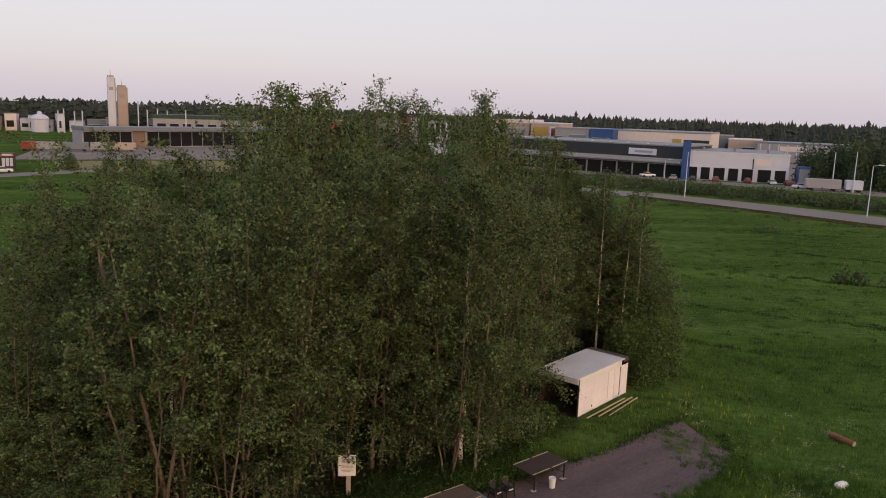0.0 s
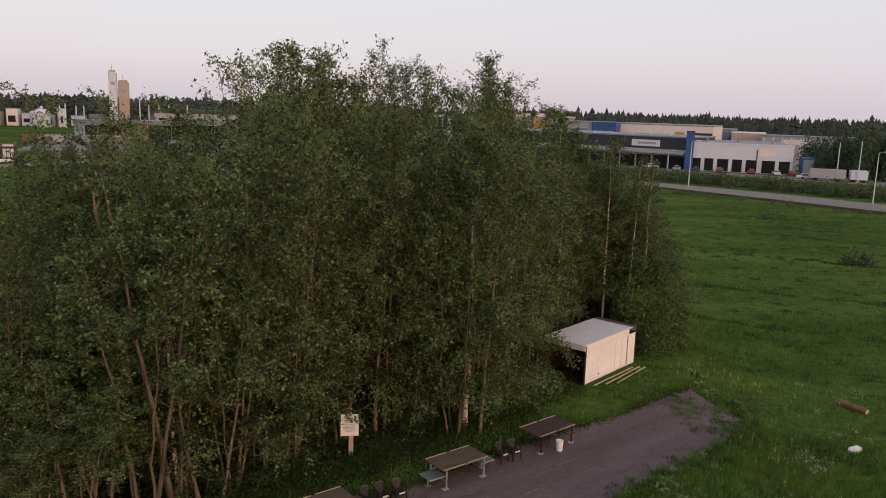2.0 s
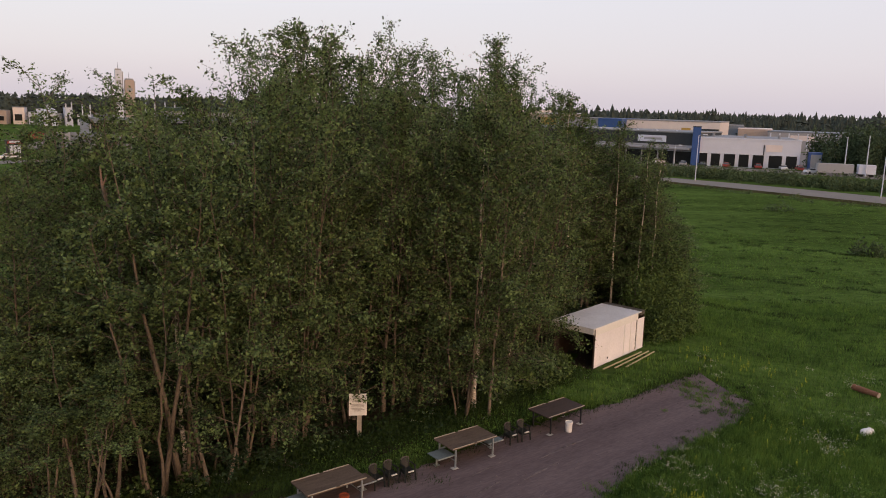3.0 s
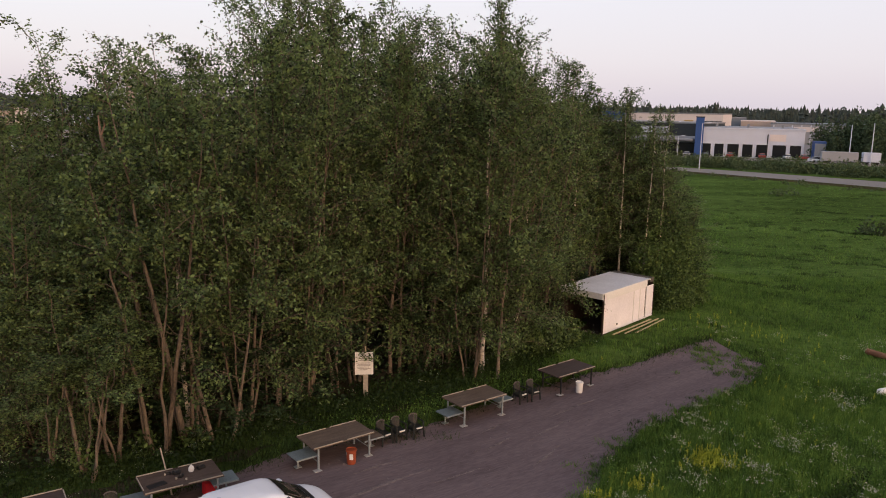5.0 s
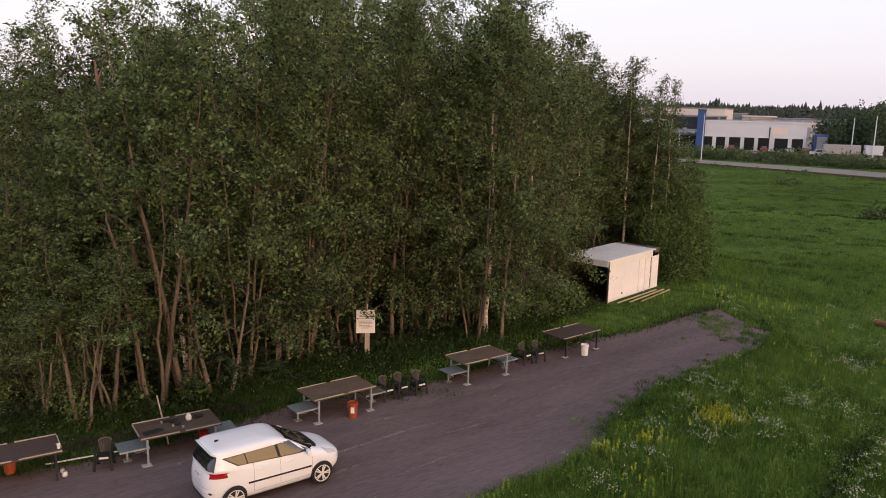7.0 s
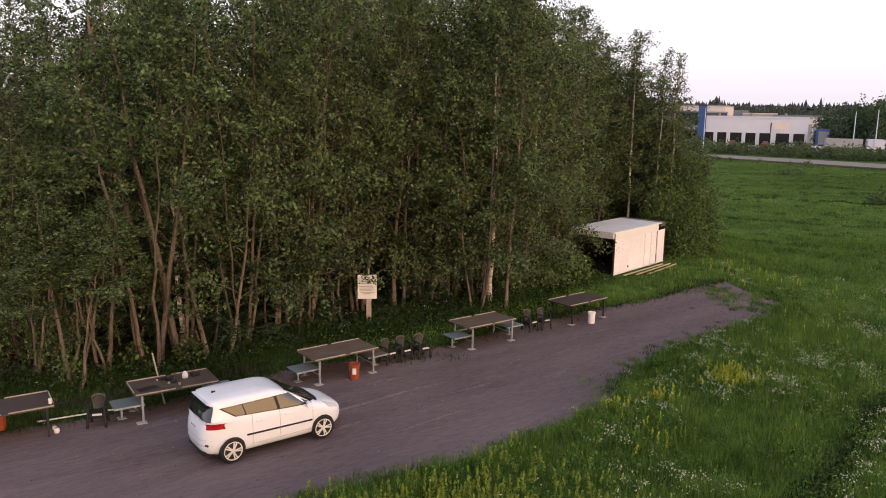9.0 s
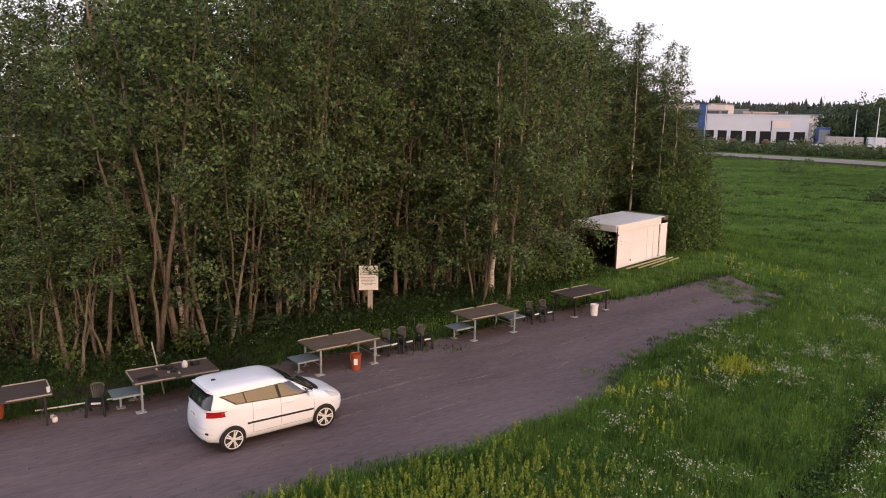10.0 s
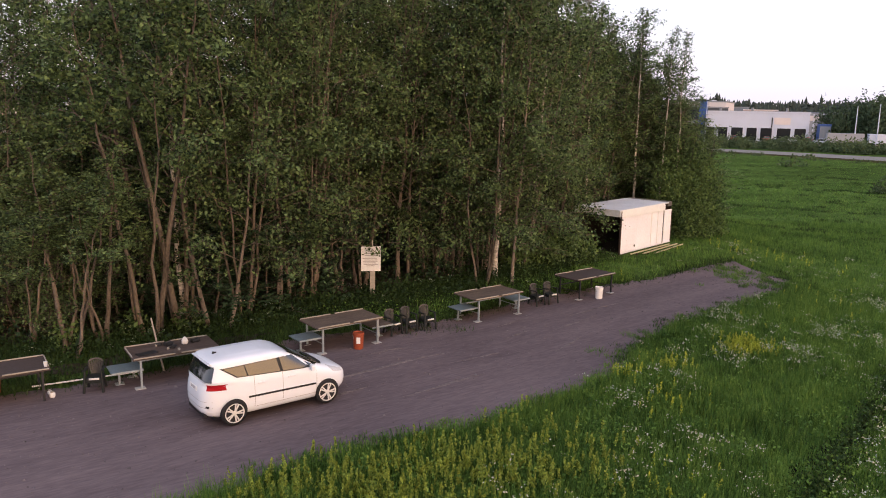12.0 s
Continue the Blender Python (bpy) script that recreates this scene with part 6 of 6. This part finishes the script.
def build_tufts():
    """Dark coarse tufts, some in rows along old mowing lines."""
    rng = np.random.default_rng(24)
    x, y = scatter(rng, 420, 12, 75, 42, 125, meadow)
    rows = []
    for x0, y0, x1, y1, n in ((15, 72, 44, 62, 60), (18, 92, 62, 76, 80), (16, 58, 40, 50, 50), (22, 112, 74, 88, 70)):
        u = rng.random(n)
        rows.append(np.stack([x0 + (x1 - x0) * u + rng.normal(0, 0.4, n), y0 + (y1 - y0) * u + rng.normal(0, 0.35, n)], axis=1))
    spot = np.concatenate([np.stack([x, y], axis=1)] + rows)
    q = np.repeat(spot, 34, axis=0) + rng.normal(0, 1, (len(spot) * 34, 2)) * [0.32, 0.16]
    tagged(cards("coarse_tufts", blades(rng, q[:, 0], q[:, 1], 0.24, 0.030, 0.8), 3, M_HERB), "dark coarse tufts in rows across the meadow", "grass", kind="stuff")


def umbels(rng, x, y, height, spread, florets, mat, name, label, size=0.032):
    """Flower heads on thin stalks."""
    pts = []
    z = ground_z(x, y)
    for a, b, c in zip(x, y, z):
        h = height * rng.uniform(0.7, 1.2)
        n = max(3, int(florets * rng.uniform(0.5, 1.4)))
        pts.append(np.array([a, b, c + h]) + rng.normal(0, 1, (n, 3)) * spread)
    ob = cards(name, leaf_cards(rng, np.concatenate(pts), size, 0.0), 4, mat)
    tagged(ob, label, "flowers", kind="stuff")


def build_flowers():
    rng = np.random.default_rng(23)
    x, y = scatter(rng, 9000, -1, 22, 12, 42, meadow)
    k = (patchy(x, y, 0.8, 5) * patchy(x, y, 2.3, 3) > 0.48) & (rng.random(len(x)) < 0.25 + 0.75 * smooth((x + 0.4 * (24 - y)) / 6))
    umbels(rng, x[k], y[k], 0.52, (0.085, 0.085, 0.03), 8, M_WHITE_FL, "cow_parsley", "white cow parsley flowers scattered through the meadow", 0.05)
    x, y = scatter(rng, 700, 7, 20, 20, 38, meadow)
    k = patchy(x, y, 0.6, 1) > 0.6
    umbels(rng, x[k], y[k], 0.5, (0.06, 0.06, 0.02), 9, M_WHITE_FL, "cow_parsley", "white cow parsley flowers further out in the meadow")
    heads = [rng.normal(0, 1, (n, 2)) * [sx, sy] + [cx, cy] for cx, cy, sx, sy, n in ((8.9, 24.4, 0.5, 0.4, 26), (10.8, 26.2, 0.9, 0.5, 22), (3.4, 20.1, 0.3, 0.3, 14), (5.0, 21.7, 0.3, 0.3, 10), (4.9, 17.9, 0.3, 0.3, 10), (3.0, 16.6, 0.4, 0.3, 10), (6.6, 23.1, 0.4, 0.3, 10))]
    u = rng.uniform(-5, 6, 70)
    heads.append(np.stack([9.25 + 0.592 * u, 19.0 + 0.806 * u], axis=1) + rng.normal(0, 0.22, (70, 2)))
    x, y = np.concatenate(heads).T
    k = meadow(x, y)
    umbels(rng, x[k], y[k], 0.55, (0.10, 0.10, 0.03), 11, M_WHITE_FL, "cow_parsley", "clumps of white cow parsley in the near meadow and by the ditch", 0.055)
    px, py = [], []
    for cx, cy, sx, sy, n in ((7.9, 25.2, 0.50, 0.38, 150), (5.2, 23.0, 0.32, 0.28, 34), (3.7, 22.2, 0.4, 0.12, 16), (4.4, 20.6, 0.5, 0.5, 16), (-3.0, 14.85, 1.2, 0.45, 230), (-0.6, 16.3, 1.2, 0.45, 190), (1.4, 17.0, 1.3, 0.9, 130), (-1.4, 14.9, 1.6, 0.7, 90), (11.2, 34.2, 2.2, 1.6, 30), (12.6, 30.0, 2.2, 2.2, 20), (14.6, 41.4, 2.2, 1.5, 40)):
        px.append(rng.normal(cx, sx, n))
        py.append(rng.normal(cy, sy, n))
    x, y = np.concatenate(px), np.concatenate(py)
    k = meadow(x, y)
    low = (x < 3) & (y < 20)
    spikes(rng, x[k & low], y[k & low], 0.50, 46, 0.060, M_YGREEN, "yellow_green_herbs", "upright yellow-green leafy herbs at the edge of the gravel")
    spikes(rng, x[k & ~low], y[k & ~low], 0.46, 34, 0.055, M_YELLOW, "yellow_rocket", "yellow flower spikes along the edge of the meadow")


def spikes(rng, x, y, height, leaves, size, mat, name, label):
    """Slim upright plants, their narrow leaves close about the stem and pointing up."""
    pts = []
    z = ground_z(x, y)
    for a, b, c in zip(x, y, z):
        h = height * rng.uniform(0.65, 1.25)
        n = int(leaves * rng.uniform(0.6, 1.3))
        up = rng.uniform(0.30, 1.0, n) ** 0.8
        tilt = rng.normal(0, 0.05, 2)
        wide = (0.030 * (1.25 - up))[:, None]
        pts.append(np.array([a, b, c]) + np.stack([tilt[0] * up, tilt[1] * up, h * up], axis=1) + rng.normal(0, 1, (n, 3)) * np.concatenate([wide, wide, wide], axis=1))
    tagged(cards(name, leaf_cards(rng, np.concatenate(pts), size, -1.5), 4, mat), label, "herbs", kind="stuff")


def build_undergrowth():
    rng = np.random.default_rng(25)
    inside = lambda x, y: in_polygon(x, y, WOOD) & in_view(x, y)
    line = resample([(-15.20, 19.94), (-12.06, 20.95), (-9.49, 22.66), (-6.03, 26.17), (-3.28, 28.00), (0.37, 31.51), (4.00, 35.74), (5.83, 37.67)], 300)
    p = np.repeat(line, 60, axis=0) + np.abs(rng.normal(0, 1.0, (len(line) * 60, 1))) * [[-0.629, 0.777]] + rng.normal(0, 0.35, (len(line) * 60, 2))
    x, y = p[:, 0], p[:, 1]
    lush = 0.35 + 0.65 * patchy(x, y, 1.1, 4)
    thin = rng.random(len(x)) < 0.6 + 0.35 * smooth((x + 9) / 6)
    x, y, lush = x[thin], y[thin], lush[thin]
    z = ground_z(x, y) + rng.uniform(0, 1, len(x)) ** 0.8 * (0.08 + 0.5 * lush)
    ob = cards("undergrowth", leaf_cards(rng, np.stack([x, y, z], axis=1), 0.098), 4, M_HERB)
    tagged(ob, "leafy nettles and herbs along the edge of the grove", "undergrowth", kind="stuff")
    # floor herbs in the same shade-darkened green
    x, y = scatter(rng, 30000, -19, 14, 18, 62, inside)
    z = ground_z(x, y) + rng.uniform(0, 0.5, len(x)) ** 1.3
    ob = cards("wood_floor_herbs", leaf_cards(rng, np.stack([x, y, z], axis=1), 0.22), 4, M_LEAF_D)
    tagged(ob, "sparse wood floor herbs with shade in their green", "undergrowth", kind="stuff")
    # bank grass and weeds take the darker green as the grove's shade
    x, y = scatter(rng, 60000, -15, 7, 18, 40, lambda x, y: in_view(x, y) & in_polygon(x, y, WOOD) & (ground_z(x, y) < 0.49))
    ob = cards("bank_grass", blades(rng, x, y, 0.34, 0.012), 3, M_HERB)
    tagged(ob, "long bank grass behind the tables, shade in its green", "grass", kind="stuff")
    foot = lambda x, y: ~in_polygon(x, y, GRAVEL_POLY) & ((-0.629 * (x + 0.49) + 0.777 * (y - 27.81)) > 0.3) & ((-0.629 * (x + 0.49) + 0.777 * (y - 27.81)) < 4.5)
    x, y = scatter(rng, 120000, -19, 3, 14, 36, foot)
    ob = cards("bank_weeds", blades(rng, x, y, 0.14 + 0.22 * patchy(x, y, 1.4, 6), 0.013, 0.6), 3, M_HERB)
    tagged(ob, "bank weeds at the trees' foot, darkened for shade", "weeds", kind="stuff")
    x, y = line[rng.integers(0, 300, 90)].T + rng.normal(0, 0.5, (2, 90)) + np.array([[-0.3], [0.5]])
    umbels(rng, x, y, 0.62, (0.08, 0.08, 0.03), 9, M_WHITE_FL, "white_woodside_flowers", "small white flowers among the nettles")
    clumps = [(-16.8, 23.6, 0.9, 2.2), (-12.4, 22.0, 0.5, 0.8), (-11.0, 23.4, 0.5, 0.9), (-9.6, 24.0, 0.5, 0.8), (4.33, 37.3, 0.7, 1.3), (3.89, 36.68, 0.9, 1.5), (3.07, 35.96, 1.0, 1.8), (2.25, 35.23, 0.9, 1.6), (1.06, 34.26, 0.9, 1.3), (10.69, 45.36, 1.4, 2.6), (11.14, 46.32, 1.6, 4.2), (10.33, 44.64, 0.9, 1.6), (11.76, 47.52, 1.8, 5.5), (11.62, 45.50, 1.0, 1.4), (12.65, 49.67, 1.8, 5.0), (12.97, 47.54, 1.0, 1.6), (10.12, 46.30, 1.4, 4.6)]
    hang = np.array([-4.66, 28.76, 2.28]) + rng.normal(0, 1, (26, 3)) * [0.22, 0.05, 0.06]
    tagged(cards("overhanging_twigs", leaf_cards(rng, hang, 0.13), 4, M_LEAF), "leafy twigs hanging before the top of the notice board", "twigs", kind="stuff")
    leaf_mass("woodside_bushes", clumps, 520, 0.17, M_LEAF_B, "leafy bushes round the shelter and the end of the grove", "bushes", 27)


def build_stones():
    rng = np.random.default_rng(29)
    x, y = scatter(rng, 16000, -13, 14, 12, 42, lambda x, y: in_polygon(x, y, GRAVEL_POLY))
    s = rng.gamma(1.6, 0.007, len(x)) + 0.006
    z = ground_z(x, y) + 0.03
    a = rng.uniform(0, 6.28319, len(x))
    tri = []
    for k in range(3):
        p = [np.stack([x + np.cos(a + 2.094 * (k + j)) * s, y + np.sin(a + 2.094 * (k + j)) * s, z - 0.002], axis=1) for j in (0, 1)]
        tri.append(np.stack([p[0], p[1], np.stack([x, y, z + s * 0.7], axis=1)], axis=1))
    ob = cards("loose_stones", np.concatenate(tri), 3, M_STONE)
    tagged(ob, "loose small stones on the gravel track", "stones", kind="stuff")


strip("wood_floor", resample([(-20.73, 16.4), (-12.2, 20.7), (-9.5, 22.4), (-6.0, 26.0), (-3.30, 28.1), (0.35, 31.7), (4.16, 36.6), (7.51, 46.73), (12.08, 50.38)], 60),
      resample([(-23.04, 41.42), (-15.80, 51.05), (-10.30, 54.72), (-6.63, 57.16), (-2.94, 58.42), (0.73, 60.86), (4.42, 62.11), (8.16, 60.99), (10.99, 58.67)], 60), M_FLOOR, 12, 0.02, 0.15, "dark leaf litter under the trees", "wood floor", 4)
# the ditch strip is flat; its depth shows only as painted shade
strip("ditch", resample([(3.2, 13.3), (6.55, 17.0), (8.46, 19.25), (10.84, 21.7), (14.2, 24.9)], 60), resample([(2.8, 13.7), (6.15, 17.4), (8.06, 19.6), (10.44, 22.1), (13.8, 25.3)], 60), M_SOIL, 4, 0.01, 0.05, "narrow ditch through the meadow, shade in its soil colour", "ditch", 8)
build_meadow()
build_end_weeds()
build_tufts()
build_flowers()
build_undergrowth()
build_stones()
